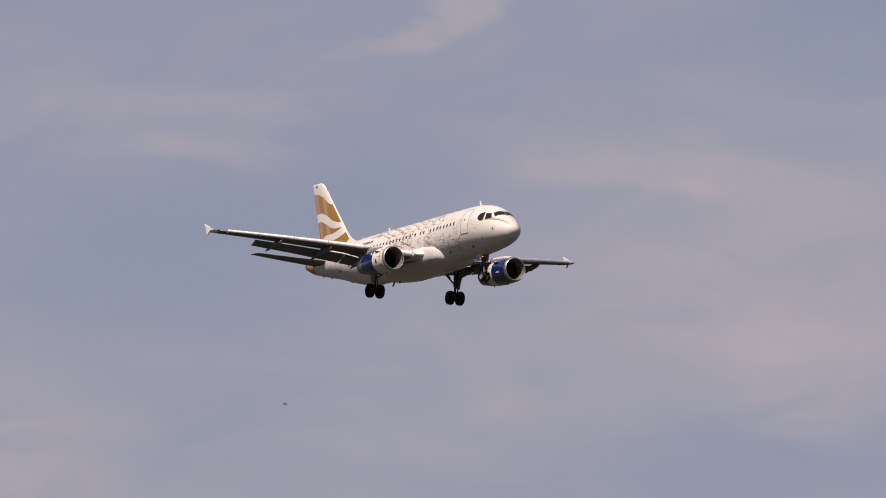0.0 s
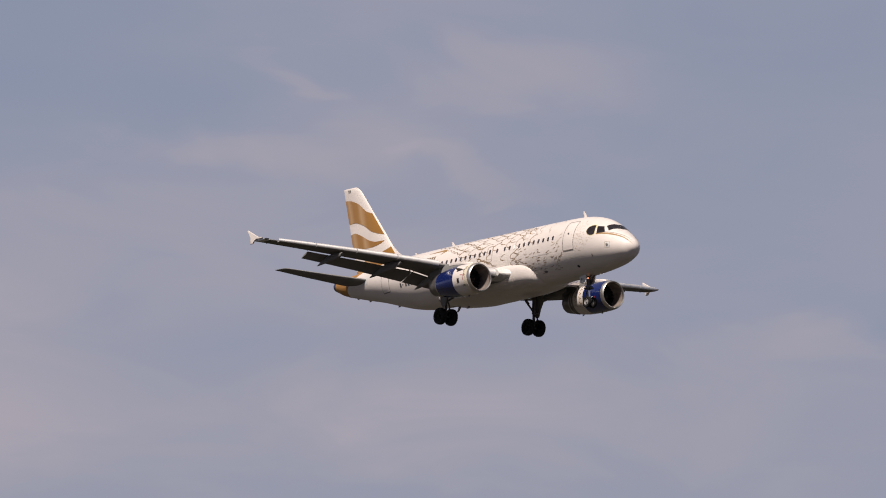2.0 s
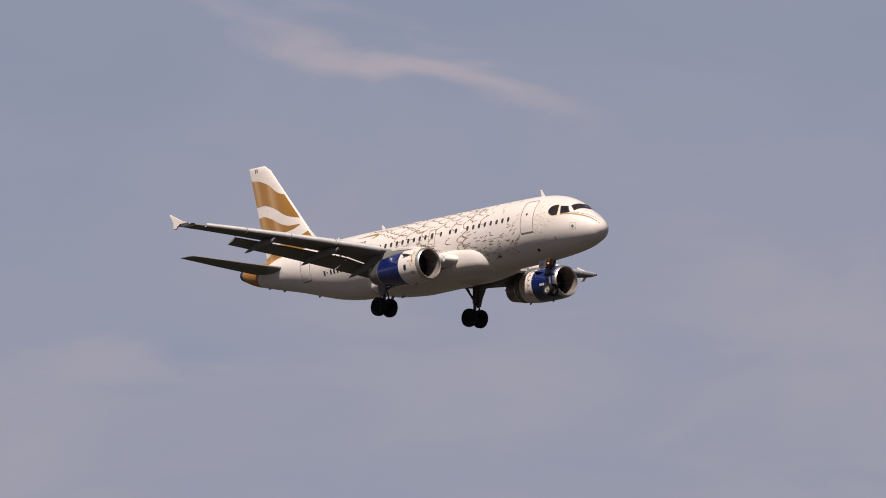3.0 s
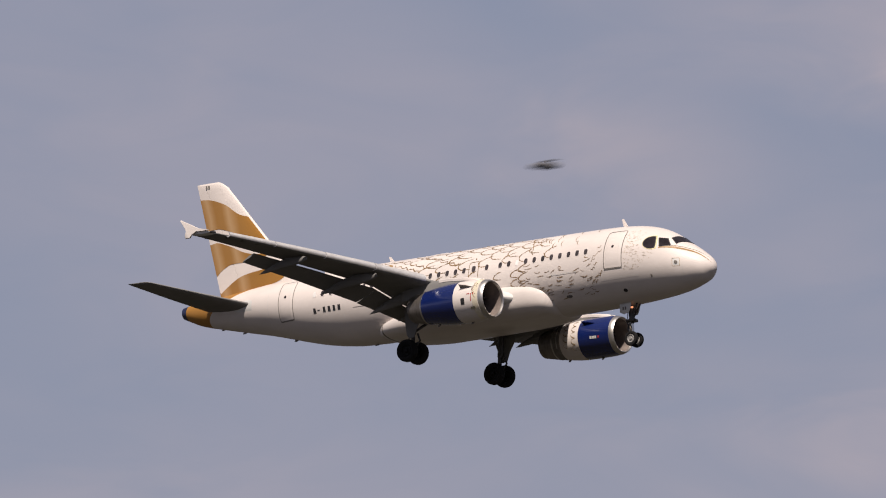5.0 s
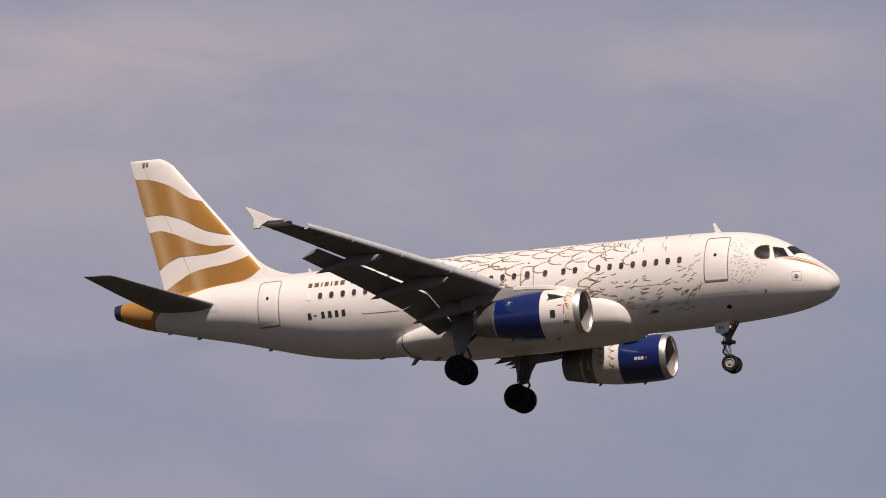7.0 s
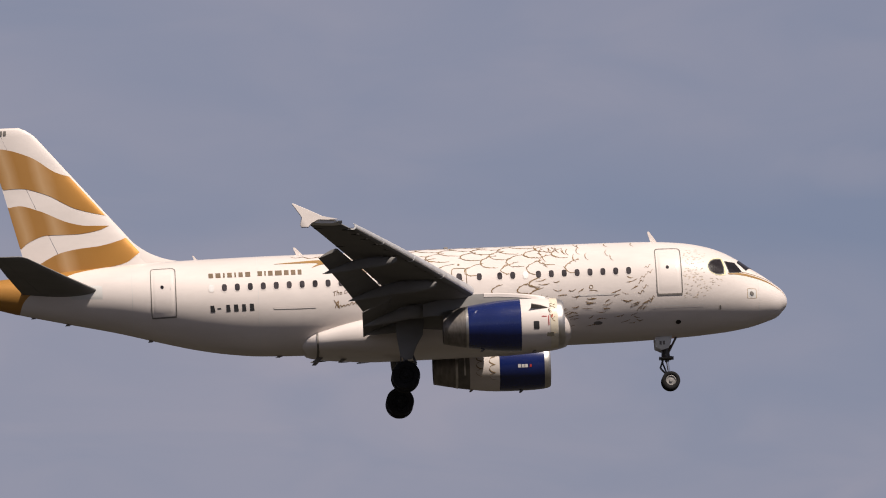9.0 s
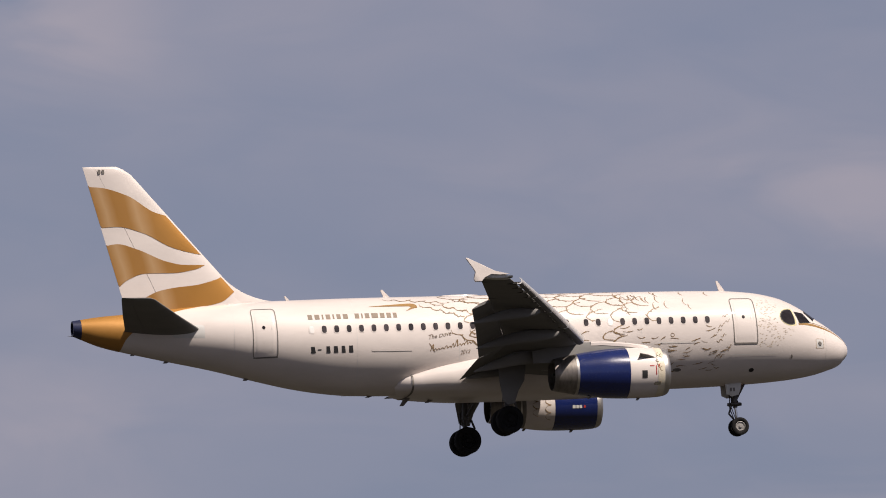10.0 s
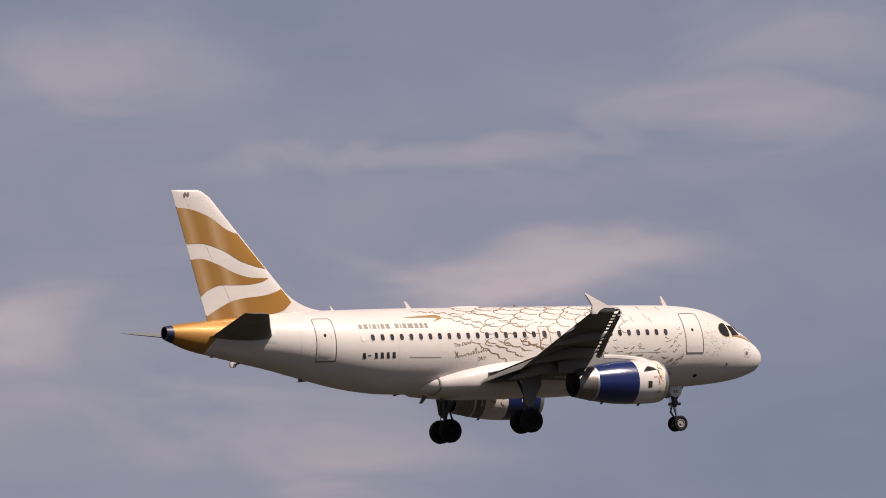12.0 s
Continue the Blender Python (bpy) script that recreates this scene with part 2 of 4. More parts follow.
# ---- mesh helpers ----
def mesh_of(name, verts, faces, material, smooth=40):
    me = bpy.data.meshes.new(name)
    me.from_pydata([tuple(v) for v in verts], [], faces)
    bm = bmesh.new()
    bm.from_mesh(me)
    bmesh.ops.remove_doubles(bm, verts=bm.verts, dist=1e-5)
    bmesh.ops.recalc_face_normals(bm, faces=bm.faces)
    bm.to_mesh(me)
    bm.free()
    me.materials.append(material)
    if smooth:
        me.polygons.foreach_set("use_smooth", [True] * len(me.polygons))
        me.set_sharp_from_angle(angle=radians(smooth))
    return me


def part(name, shape, material, parent, label="", smooth=40):
    """One mesh object under a thing or a part; shape is (verts, faces) in the thing's space."""
    ob = new(name, mesh_of(name, shape[0], shape[1], material, smooth))
    if parent.parent and parent.parent.parent:  # a part with pieces of its own hangs straight on its thing
        parent.parent = parent.parent.parent
    ob.parent = parent
    if label:
        tagged(ob, label)
    return ob


def join(*shapes):
    verts, faces = [], []
    for v, f in shapes:
        n = len(verts)
        verts += list(v)
        faces += [tuple(i + n for i in face) for face in f]
    return verts, faces


def loft(rings, closed=True, caps=True):
    """Skin over rings of equally many points."""
    n, verts, faces = len(rings[0]), [p for r in rings for p in r], []
    for k in range(len(rings) - 1):
        for i in range(n if closed else n - 1):
            j = (i + 1) % n
            faces.append((k * n + i, k * n + j, (k + 1) * n + j, (k + 1) * n + i))
    if caps and closed:
        faces += [tuple(range(n)), tuple(range((len(rings) - 1) * n, len(rings) * n))]
    return verts, faces


def tube(a, b, r0, r1=None, n=12):
    a, b = Vector(a), Vector(b)
    r1 = r0 if r1 is None else r1
    q = (b - a).to_track_quat("Z", "X")
    ring = lambda c, r: [c + q @ Vector((r * math.cos(t), r * math.sin(t), 0)) for t in [2 * math.pi * i / n for i in range(n)]]
    return loft([ring(a, r0), ring(b, r1)])


def turned(profile, centre, n=48, axis="x"):
    """Body of revolution about a line along x (or y): profile of (along, radius)."""
    rings = []
    for a, r in profile:
        ring = []
        for i in range(n):
            t = 2 * math.pi * i / n
            c, s = r * math.cos(t), r * math.sin(t)
            ring.append(Vector((centre[0] + a, centre[1] + c, centre[2] + s)) if axis == "x" else Vector((centre[0] + c, centre[1] + a, centre[2] + s)))
        rings.append(ring)
    return loft(rings, caps=False)


def box(x0, x1, y0, y1, z0, z1):
    v = [(x, y, z) for x in (x0, x1) for y in (y0, y1) for z in (z0, z1)]
    return v, [(0, 1, 3, 2), (4, 6, 7, 5), (0, 4, 5, 1), (2, 3, 7, 6), (0, 2, 6, 4), (1, 5, 7, 3)]


def plate(outline, y, thick):
    """A flat plate in the x-z plane: outline of (s, z), chamfered edge."""
    n = len(outline)
    cs, cz = sum(p[0] for p in outline) / n, sum(p[1] for p in outline) / n
    rings = []
    for dy, k in ((-thick / 2, 0.93), (-thick / 5, 1.0), (thick / 5, 1.0), (thick / 2, 0.93)):
        rings.append([Vector((-(cs + (s - cs) * k), y + dy, cz + (z - cz) * k)) for s, z in outline])
    return loft(rings)


def curve_through(table):
    """Smooth monotone curve through (x, y) pairs, as a function."""
    xs, ys = [p[0] for p in table], [p[1] for p in table]
    h = [b - a for a, b in zip(xs, xs[1:])]
    d = [(b - a) / k for a, b, k in zip(ys, ys[1:], h)]
    m = [d[0]] + [0 if a * b <= 0 else 2 * a * b / (a + b) for a, b in zip(d, d[1:])] + [d[-1]]

    def f(x):
        x = min(max(x, xs[0]), xs[-1])
        i = max(k for k in range(len(h)) if xs[k] <= x)
        u = (x - xs[i]) / h[i]
        return ((2 * u**3 - 3 * u**2 + 1) * ys[i] + (u**3 - 2 * u**2 + u) * h[i] * m[i] + (3 * u**2 - 2 * u**3) * ys[i + 1] + (u**3 - u**2) * h[i] * m[i + 1])
    return f


# ---- ground ----
# Unseen ground, added for bounce light; very dark to keep the belly dim.
def make_ground():
    n, size = 24, 60000.0
    verts = [(size * (i / n - 0.5), size * (j / n - 0.5), 0) for i in range(n + 1) for j in range(n + 1)]
    faces = [(i * (n + 1) + j, (i + 1) * (n + 1) + j, (i + 1) * (n + 1) + j + 1, i * (n + 1) + j + 1) for i in range(n) for j in range(n)]
    ob = new("ground", mesh_of("ground", verts, faces, ground_material(), 0))
    tagged(ob, "unseen flat ground under the flight path, kept dark for weak bounce light", "ground", kind="structure")


make_ground()

# ---- the airliner: s is metres aft of the nose, z up from the cabin's axis, the seen flank is -y ----
root = lambda table: curve_through([(math.sqrt(s), v) for s, v in table])
_top = root([(0, -0.60), (0.06, -0.36), (0.25, -0.10), (0.58, 0.18), (1.0, 0.49), (1.52, 0.83), (1.99, 1.17), (2.7, 1.57), (3.41, 1.82), (4.37, 2.00), (5.57, 2.09), (7, 2.12), (11, 2.14), (20.7, 2.14), (25.4, 2.08), (27, 2.02), (29, 1.88), (31.4, 1.66), (32.6, 1.58), (33.84, 1.42)])
_bot = root([(0, -0.60), (0.06, -0.84), (0.25, -1.06), (0.41, -1.23), (1.0, -1.46), (1.64, -1.64), (2.86, -1.82), (5.28, -1.98), (8.4, -2.06), (12, -2.07), (20, -2.07), (22, -2.02), (23.2, -1.90), (24.4, -1.70), (25.6, -1.42), (27.94, -0.80), (30.28, -0.28), (32.63, 0.30), (33.84, 0.80)])
_half = root([(0, 0), (0.06, 0.26), (0.25, 0.52), (0.41, 0.68), (1.0, 1.03), (1.64, 1.30), (2.5, 1.56), (3.4, 1.76), (4.4, 1.88), (5.6, 1.955), (7, 1.975), (20, 1.975), (23, 1.93), (25, 1.82), (27, 1.60), (29, 1.25), (31, 0.88), (32.6, 0.60), (33.84, 0.32)])


def hull(s, a, off=0.0):
    """A point of the hull: a is the angle above the horizontal on the seen flank."""
    u = math.sqrt(max(s, 0))
    t, b, w = _top(u), _bot(u), _half(u)
    return Vector((-s, -(w + off) * math.cos(a), (t + b) / 2 + ((t - b) / 2 + off) * math.sin(a)))


def up(s, z):
    """The hull's angle at the height z."""
    u = math.sqrt(max(s, 0))
    t, b = _top(u), _bot(u)
    return math.asin(max(-1, min(1, (z - (t + b) / 2) / max((t - b) / 2, 1e-3))))


def mirror(p, side):
    return Vector((p.x, p.y * side, p.z))


def hull_patch(outline, off=0.012, depth=0.03, side=1, n=6):
    """A pane or panel on the hull, from four corners (s, angle), slightly domed, with an edge down to the skin."""
    (p, q, r, t) = outline
    grid = []
    for i in range(n + 1):
        u = i / n
        row = []
        for j in range(n + 1):
            v = j / n
            s = (1 - u) * ((1 - v) * p[0] + v * t[0]) + u * ((1 - v) * q[0] + v * r[0])
            a = (1 - u) * ((1 - v) * p[1] + v * t[1]) + u * ((1 - v) * q[1] + v * r[1])
            edge = i in (0, n) or j in (0, n)
            row.append(mirror(hull(s, a, off - depth if edge else off), side))
        grid.append(row)
    verts = [v for row in grid for v in row]
    return verts, [(i * (n + 1) + j, (i + 1) * (n + 1) + j, (i + 1) * (n + 1) + j + 1, i * (n + 1) + j + 1) for i in range(n) for j in range(n)]


def hull_disc(s0, a0, rs, rz, power=2.0, off=0.012, side=1, n=20):
    """A rounded pane on the hull with half sizes rs along and rz up the skin."""
    u = math.sqrt(s0)
    k = rz / ((_top(u) - _bot(u)) / 2)
    rings = []
    for scale, o in ((1.0, off - 0.03), (0.93, off), (0.5, off)):
        ring = []
        for i in range(n):
            t = 2 * math.pi * i / n
            c, sn = math.cos(t), math.sin(t)
            x = math.copysign(abs(c) ** (2 / power), c) * scale
            y = math.copysign(abs(sn) ** (2 / power), sn) * scale
            ring.append(mirror(hull(s0 + rs * x, a0 + k * y, o), side))
        rings.append(ring)
    v, f = loft(rings, caps=False)
    f.append(tuple(range(2 * n, 3 * n)))
    return v, f


def hull_stroke(points, width, off=0.007, side=1, taper=True, wobble=0.0, rnd=None):
    """A painted line on the hull through (s, angle) points."""
    verts, faces, n = [], [], len(points)
    for i, (s, a) in enumerate(points):
        s0, a0 = points[max(i - 1, 0)]
        s1, a1 = points[min(i + 1, n - 1)]
        t = Vector((s1 - s0, (a1 - a0) * 2.0))
        t = t.normalized() if t.length > 1e-9 else Vector((1, 0))
        w = width / 2 * (1 if not taper else 0.35 + 0.65 * math.sin(math.pi * (i + 0.5) / n))
        if rnd:
            w *= 1 + wobble * rnd.uniform(-1, 1)
        verts += [mirror(hull(s - t.y * w, a + t.x * w / 2.0, off), side), mirror(hull(s + t.y * w, a - t.x * w / 2.0, off), side)]
    for i in range(n - 1):
        faces.append((2 * i, 2 * i + 1, 2 * i + 3, 2 * i + 2))
    return verts, faces


def feather(points, width, rnd, side=1, skip=0.5):
    """A feather's painted edge: a bristly line with short barbs on it."""
    shapes = [hull_stroke(points, width, 0.007, side, True, 0.6, rnd)]
    for i in range(1, len(points) - 1):
        if rnd.random() < skip:
            continue
        (s0, a0), (s1, a1) = points[i - 1], points[i + 1]
        t = Vector((s1 - s0, (a1 - a0) * 2.0))
        if t.length < 1e-6:
            continue
        t.normalize()
        turn = rnd.choice((-1, 1)) * rnd.uniform(0.3, 0.65)
        c, sn = math.cos(turn), math.sin(turn)
        d, long = Vector((t.x * c - t.y * sn, t.x * sn + t.y * c)), rnd.uniform(0.05, 0.13)
        s, a = points[i]
        barb = [(s - 0.3 * d.x * long, a - 0.15 * d.y * long), (s + 0.3 * d.x * long, a + 0.15 * d.y * long), (s + d.x * long, a + 0.5 * d.y * long)]
        shapes.append(hull_stroke(barb, width * 0.7, 0.0075, side, True))
    return join(*shapes)


def foil(x, t):
    """Half thickness of a wing section at x of its chord."""
    return 5 * t * (0.2969 * math.sqrt(x) - 0.126 * x - 0.3516 * x * x + 0.2843 * x**3 - 0.1015 * x**4) + 0.0012


def section(s_le, chord, y, z, t, camber=0.015, x0=0.0, x1=1.0, n=14, turn=0.0, lower=1.0):
    """Ring of a wing section between x0 and x1 of the chord."""
    xs = [x0 + (x1 - x0) * (1 - math.cos(math.pi * i / n)) / 2 for i in range(n + 1)]
    cam_line = lambda x: camber * 4 * x * (1 - x)
    pts = [(x, cam_line(x) + foil(x, t)) for x in xs] + [(x, cam_line(x) - lower * foil(x, t)) for x in reversed(xs)]
    c, sn = math.cos(turn), math.sin(turn)
    out = []
    for x, h in pts:
        dx, dz = x * chord, h * chord
        out.append(Vector((-(s_le + dx * c + dz * sn), y, z - dx * sn + dz * c)))
    return out


airliner = new("airliner")
tagged(airliner, "white twin-jet airliner with gold feather livery, landing gear down", "airplane")


def make_fuselage():
    n = 56
    ss = [0.0005, 0.01, 0.03, 0.06, 0.1, 0.16, 0.25, 0.35, 0.5, 0.7, 0.9, 1.2] + [1.5 + 0.25 * i for i in range(22)] + [7 + i for i in range(15)] + [22 + 0.4 * i for i in range(28)] + [33.1, 33.4]
    rings = [[hull(s, 2 * math.pi * i / n) for i in range(n)] for s in ss]
    fus = part("fuselage", loft(rings), WHITE, airliner, "white glossy fuselage skin")
    # gold tail cone and its exhaust
    edge = curve_through([(-1.0, 31.9), (0.0, 31.65), (0.5, 31.35), (0.8, 31.0), (1.3, 30.0), (1.55, 29.2), (1.7, 28.0), (2.4, 27.9)])
    rows = []
    for i in range(n):
        a = 2 * math.pi * i / n
        z = 0.6 + 1.1 * math.sin(a)
        s0 = edge(z)
        rows.append([hull(s0 + (33.5 - s0) * k / 10, a, 0.010 if k else -0.01) for k in range(11)])
    part("tail_cone", loft([[rows[i][k] for i in range(n)] for k in range(11)], caps=False), GOLD, fus, "gold painted tail cone")
    part("exhaust_pipe", loft([[hull(s, 2 * math.pi * i / n, o) for i in range(n)] for s, o in ((33.5, -0.02), (33.5, 0.014), (33.84, 0.012), (33.84, -0.05), (33.45, -0.1))], caps=False), NAVY, fus, "dark blue exhaust collar")
    part("exhaust_core", loft([[hull(33.6, 2 * math.pi * i / n, o) for i in range(n)] for o in (-0.04, -0.2)]), SOOT_SHADE, fus)
    # radome joint and skin seams
    for s in (1.25, 9.6, 13.4, 17.6, 22.0, 27.2):
        pts = [(s, -1.5 + 3.0 * i / 40) for i in range(41)]
        part("skin_seam", hull_stroke(pts, 0.014, 0.004, taper=False), PALE, fus)
    part("skin_rib", join(hull_stroke([(19.66 + 1.73 * i / 8, up(20.5, -0.34)) for i in range(9)], 0.085, 0.014, taper=False), hull_stroke([(19.66 + 1.73 * i / 8, up(20.5, -0.34)) for i in range(9)], 0.10, 0.009, taper=False)), WHITE, fus, "pale raised strake")
    part("strake_joint", hull_stroke([(19.66 + 1.73 * i / 8, up(20.5, -0.405)) for i in range(9)], 0.014, 0.006, taper=False), HUB, fus)
    part("skin_rib", hull_stroke([(7.2 + 1.7 * i / 8, up(8, -0.30)) for i in range(9)], 0.03, 0.02, taper=False), PALE, fus)
    part("skin_rib", hull_stroke([(3.6 + 2.2 * i / 8, up(4.6, -0.85)) for i in range(9)], 0.025, 0.012, taper=False), PALE, fus)
    return fus


fuselage = make_fuselage()


def make_cabin_windows():
    """Round-cornered cabin windows, with frame and pane, on both flanks."""
    stations = [6.66 + 0.534 * i for i in range(11)] + [12.85] + [14.29 + 0.5355 * i for i in range(19)]
    for side in (1, -1):
        for i, s in enumerate(stations):
            blank = i in (8, len(stations) - 1)
            a = up(s, 0.66 - 0.0025 * (s - 6.66))
            frame_ob = part("window_frame", hull_disc(s, a, 0.150, 0.210, 3.0, 0.006, side), WHITE, fuselage)
            part("pane", hull_disc(s, a, 0.112, 0.172, 2.8, 0.013, side), BLIND if blank else PANE, frame_ob, "white blind pulled down" if blank else "")


make_cabin_windows()


def rounded_loop(s0, s1, z0, z1, r, lean=0.0):
    pts = []
    for cs, cz, t0 in ((s1 - r, z1 - r, 0), (s0 + r, z1 - r, 90), (s0 + r, z0 + r, 180), (s1 - r, z0 + r, 270)):
        for k in range(6):
            t = radians(t0 + 18 * k)
            pts.append((cs + r * math.cos(t), cz + r * math.sin(t)))
    pts.append(pts[0])
    dense = []
    for (a, b), (c, d) in zip(pts, pts[1:]):
        m = max(1, int(math.hypot(c - a, d - b) / 0.15))
        dense += [(a + (c - a) * k / m, b + (d - b) * k / m) for k in range(m)]
    return [(s, up(s, z)) for s, z in dense + [pts[-1]]]


def make_doors():
    for side in (1, -1):
        for s0, s1, z0, z1, w in ((4.47, 5.52, -0.42, 1.60, 0.040), (25.40, 26.42, -0.50, 1.60, 0.036)):
            zc, hs, hz = (z0 + z1) / 2, (s1 - s0) / 2, (z1 - z0) / 2
            corners = [(s0 + 0.03, up(s0, z0 + 0.03)), (s1 - 0.03, up(s1, z0 + 0.03)), (s1 - 0.03, up(s1, z1 - 0.03)), (s0 + 0.03, up(s0, z1 - 0.03))]
            door = part("cabin_door", hull_patch(corners, 0.008, 0.02, side, 10), WHITE, fuselage, "closed white cabin door with dark seam")
            part("door_seam", hull_stroke(rounded_loop(s0, s1, z0, z1, 0.14), w, 0.013, side, False), SEAM, door, "dark rubber seal")
            part("door_sill", hull_stroke([(s0 + (s1 - s0) * k / 8, up(s0 + (s1 - s0) * k / 8, z0 + 0.02)) for k in range(9)], 0.07, 0.015, side, False), SEAM, door)
            part("door_window", hull_disc((s0 + s1) / 2 + 0.05, up(s0, 0.72), 0.075, 0.085, 2, 0.016, side), GLASS, door)
            part("door_handle", hull_disc((s0 + s1) / 2 - 0.30, up(s0, 0.70), 0.02, 0.07, 3, 0.016, side), PALE, door)
        for s in (13.68,):
            hatch = part("overwing_exit", hull_disc(s, up(s, 0.50), 0.30, 0.53, 5, 0.006, side, 28), WHITE, fuselage)
            part("exit_seam", hull_stroke(rounded_loop(s - 0.30, s + 0.30, -0.05, 1.05, 0.12), 0.03, 0.010, side, False), INK, hatch)
            part("pane", hull_disc(s, up(s, 0.66), 0.125, 0.185, 2.8, 0.017, side), PANE, hatch)
            part("exit_lamp", hull_disc(s, up(s, 1.22), 0.05, 0.05, 2, 0.012, side), INK, hatch)
        # cargo door outline and service panels low on the flank
        part("static_port_plate", hull_patch([(1.35, up(1.4, -0.62)), (1.75, up(1.7, -0.62)), (1.75, up(1.7, -0.20)), (1.35, up(1.4, -0.20))], 0.006, 0.012, side, 4), PALE, fuselage, "square metal sensor plate")
        part("sensor_boss", hull_disc(1.55, up(1.55, -0.41), 0.085, 0.085, 2, 0.03, side), SEAM, fuselage)
        part("plate_edge", hull_stroke(rounded_loop(1.36, 1.74, -0.61, -0.21, 0.05), 0.018, 0.009, side, False), FLECK, fuselage)
        part("vent_port", hull_disc(4.66, up(4.66, -1.48), 0.12, 0.12, 2, 0.008, side), SOOT_SHADE, fuselage, "dark round vent")
        part("vent_port", hull_disc(8.0, up(8.0, -1.42), 0.20, 0.10, 2, 0.006, side), SEAM, fuselage)
        part("probe", hull_disc(2.9, up(2.9, -0.95), 0.04, 0.10, 2, 0.05, side), SEAM, fuselage)
        part("placard_ring", hull_stroke([(8.25 + 0.075 * math.cos(t), up(8.25, 0.02 + 0.075 * math.sin(t))) for t in [i * math.pi / 8 for i in range(17)]], 0.025, 0.008, side, False), INK, fuselage)


make_doors()


def make_cockpit():
    for side in (1, -1):
        rear = [(3.32, 0.74), (3.29, 0.86), (3.21, 0.97), (3.08, 1.04), (2.92, 1.06), (2.80, 1.05), (2.74, 0.90), (2.70, 0.72), (2.69, 0.55), (2.71, 0.44), (2.85, 0.41), (3.02, 0.43), (3.18, 0.51), (3.28, 0.62)]
        mid = [(2.60, 0.97), (2.20, 0.92), (1.93, 0.52), (2.44, 0.47)]
        front_top, front_low = [(2.05, 0.80), (1.87, 0.06)], [(1.72, 0.90), (1.38, 0.06)]

        def fan(outline, off, grow):
            cs, cz = sum(p[0] for p in outline) / len(outline), sum(p[1] for p in outline) / len(outline)
            dense = []
            for (a, b), (c, d) in zip(outline, outline[1:] + outline[:1]):
                dense += [(a + (c - a) * k / 5, b + (d - b) * k / 5) for k in range(5)]
            rings = [[mirror(hull(cs + (s - cs) * k, up(cs + (s - cs) * k, cz + (z - cz) * k), o), side) for s, z in dense] for k, o in ((grow, off - 0.03), (grow * 0.97, off), (0.5, off), (0.05, off))]
            v, f = loft(rings, caps=False)
            f.append(tuple(range(len(v) - len(dense), len(v))))
            return v, f

        surround = part("eye_surround", fan([(s - 0.02, z) for s, z in rear], 0.006, 1.27), CREAM, fuselage, "cream ring painted round the side window")
        for outline in (rear, mid):
            f_ob = part("cockpit_window_frame", fan(outline, 0.012, 1.13), BLACK, fuselage)
            part("cockpit_pane", fan(outline, 0.020, 0.98), GLASS, f_ob)
        for grow, off, mat, name in ((0.06, 0.012, BLACK, "cockpit_window_frame"), (0.0, 0.020, GLASS, "cockpit_pane")):
            n, verts = 8, []
            for i in range(n + 1):
                v = -grow + (1 + 2 * grow) * i / n
                for j in range(n + 1):
                    u = -grow + (1 + 2 * grow) * j / n
                    st, yt = front_top[0][0] + u * (front_top[1][0] - front_top[0][0]), front_top[0][1] + u * (front_top[1][1] - front_top[0][1])
                    sl, yl = front_low[0][0] + u * (front_low[1][0] - front_low[0][0]), front_low[0][1] + u * (front_low[1][1] - front_low[0][1])
                    s, y = st + v * (sl - st), yt + v * (yl - yt)
                    a = math.acos(max(-1, min(1, y / _half(math.sqrt(s)))))
                    verts.append(mirror(hull(s, a, off), side))
            part(name, (verts, [(i * (n + 1) + j, (i + 1) * (n + 1) + j, (i + 1) * (n + 1) + j + 1, i * (n + 1) + j + 1) for i in range(n) for j in range(n)]), mat, fuselage)
        line = [(2.5, 0.42), (2.25, 0.44), (2.0, 0.42), (1.7, 0.38), (1.33, 0.29), (1.1, 0.22), (0.85, 0.13), (0.65, 0.03), (0.5, -0.06), (0.35, -0.17), (0.2, -0.30), (0.1, -0.42)]
        part("beak_line", hull_stroke([(s, up(s, z)) for s, z in line], 0.19, 0.008, side), GOLDLINE, fuselage, "thin gold line curving to the nose")
        part("beak_line", hull_stroke([(s, up(s, z + 0.10)) for s, z in line], 0.05, 0.0085, side), INK, fuselage)


make_cockpit()


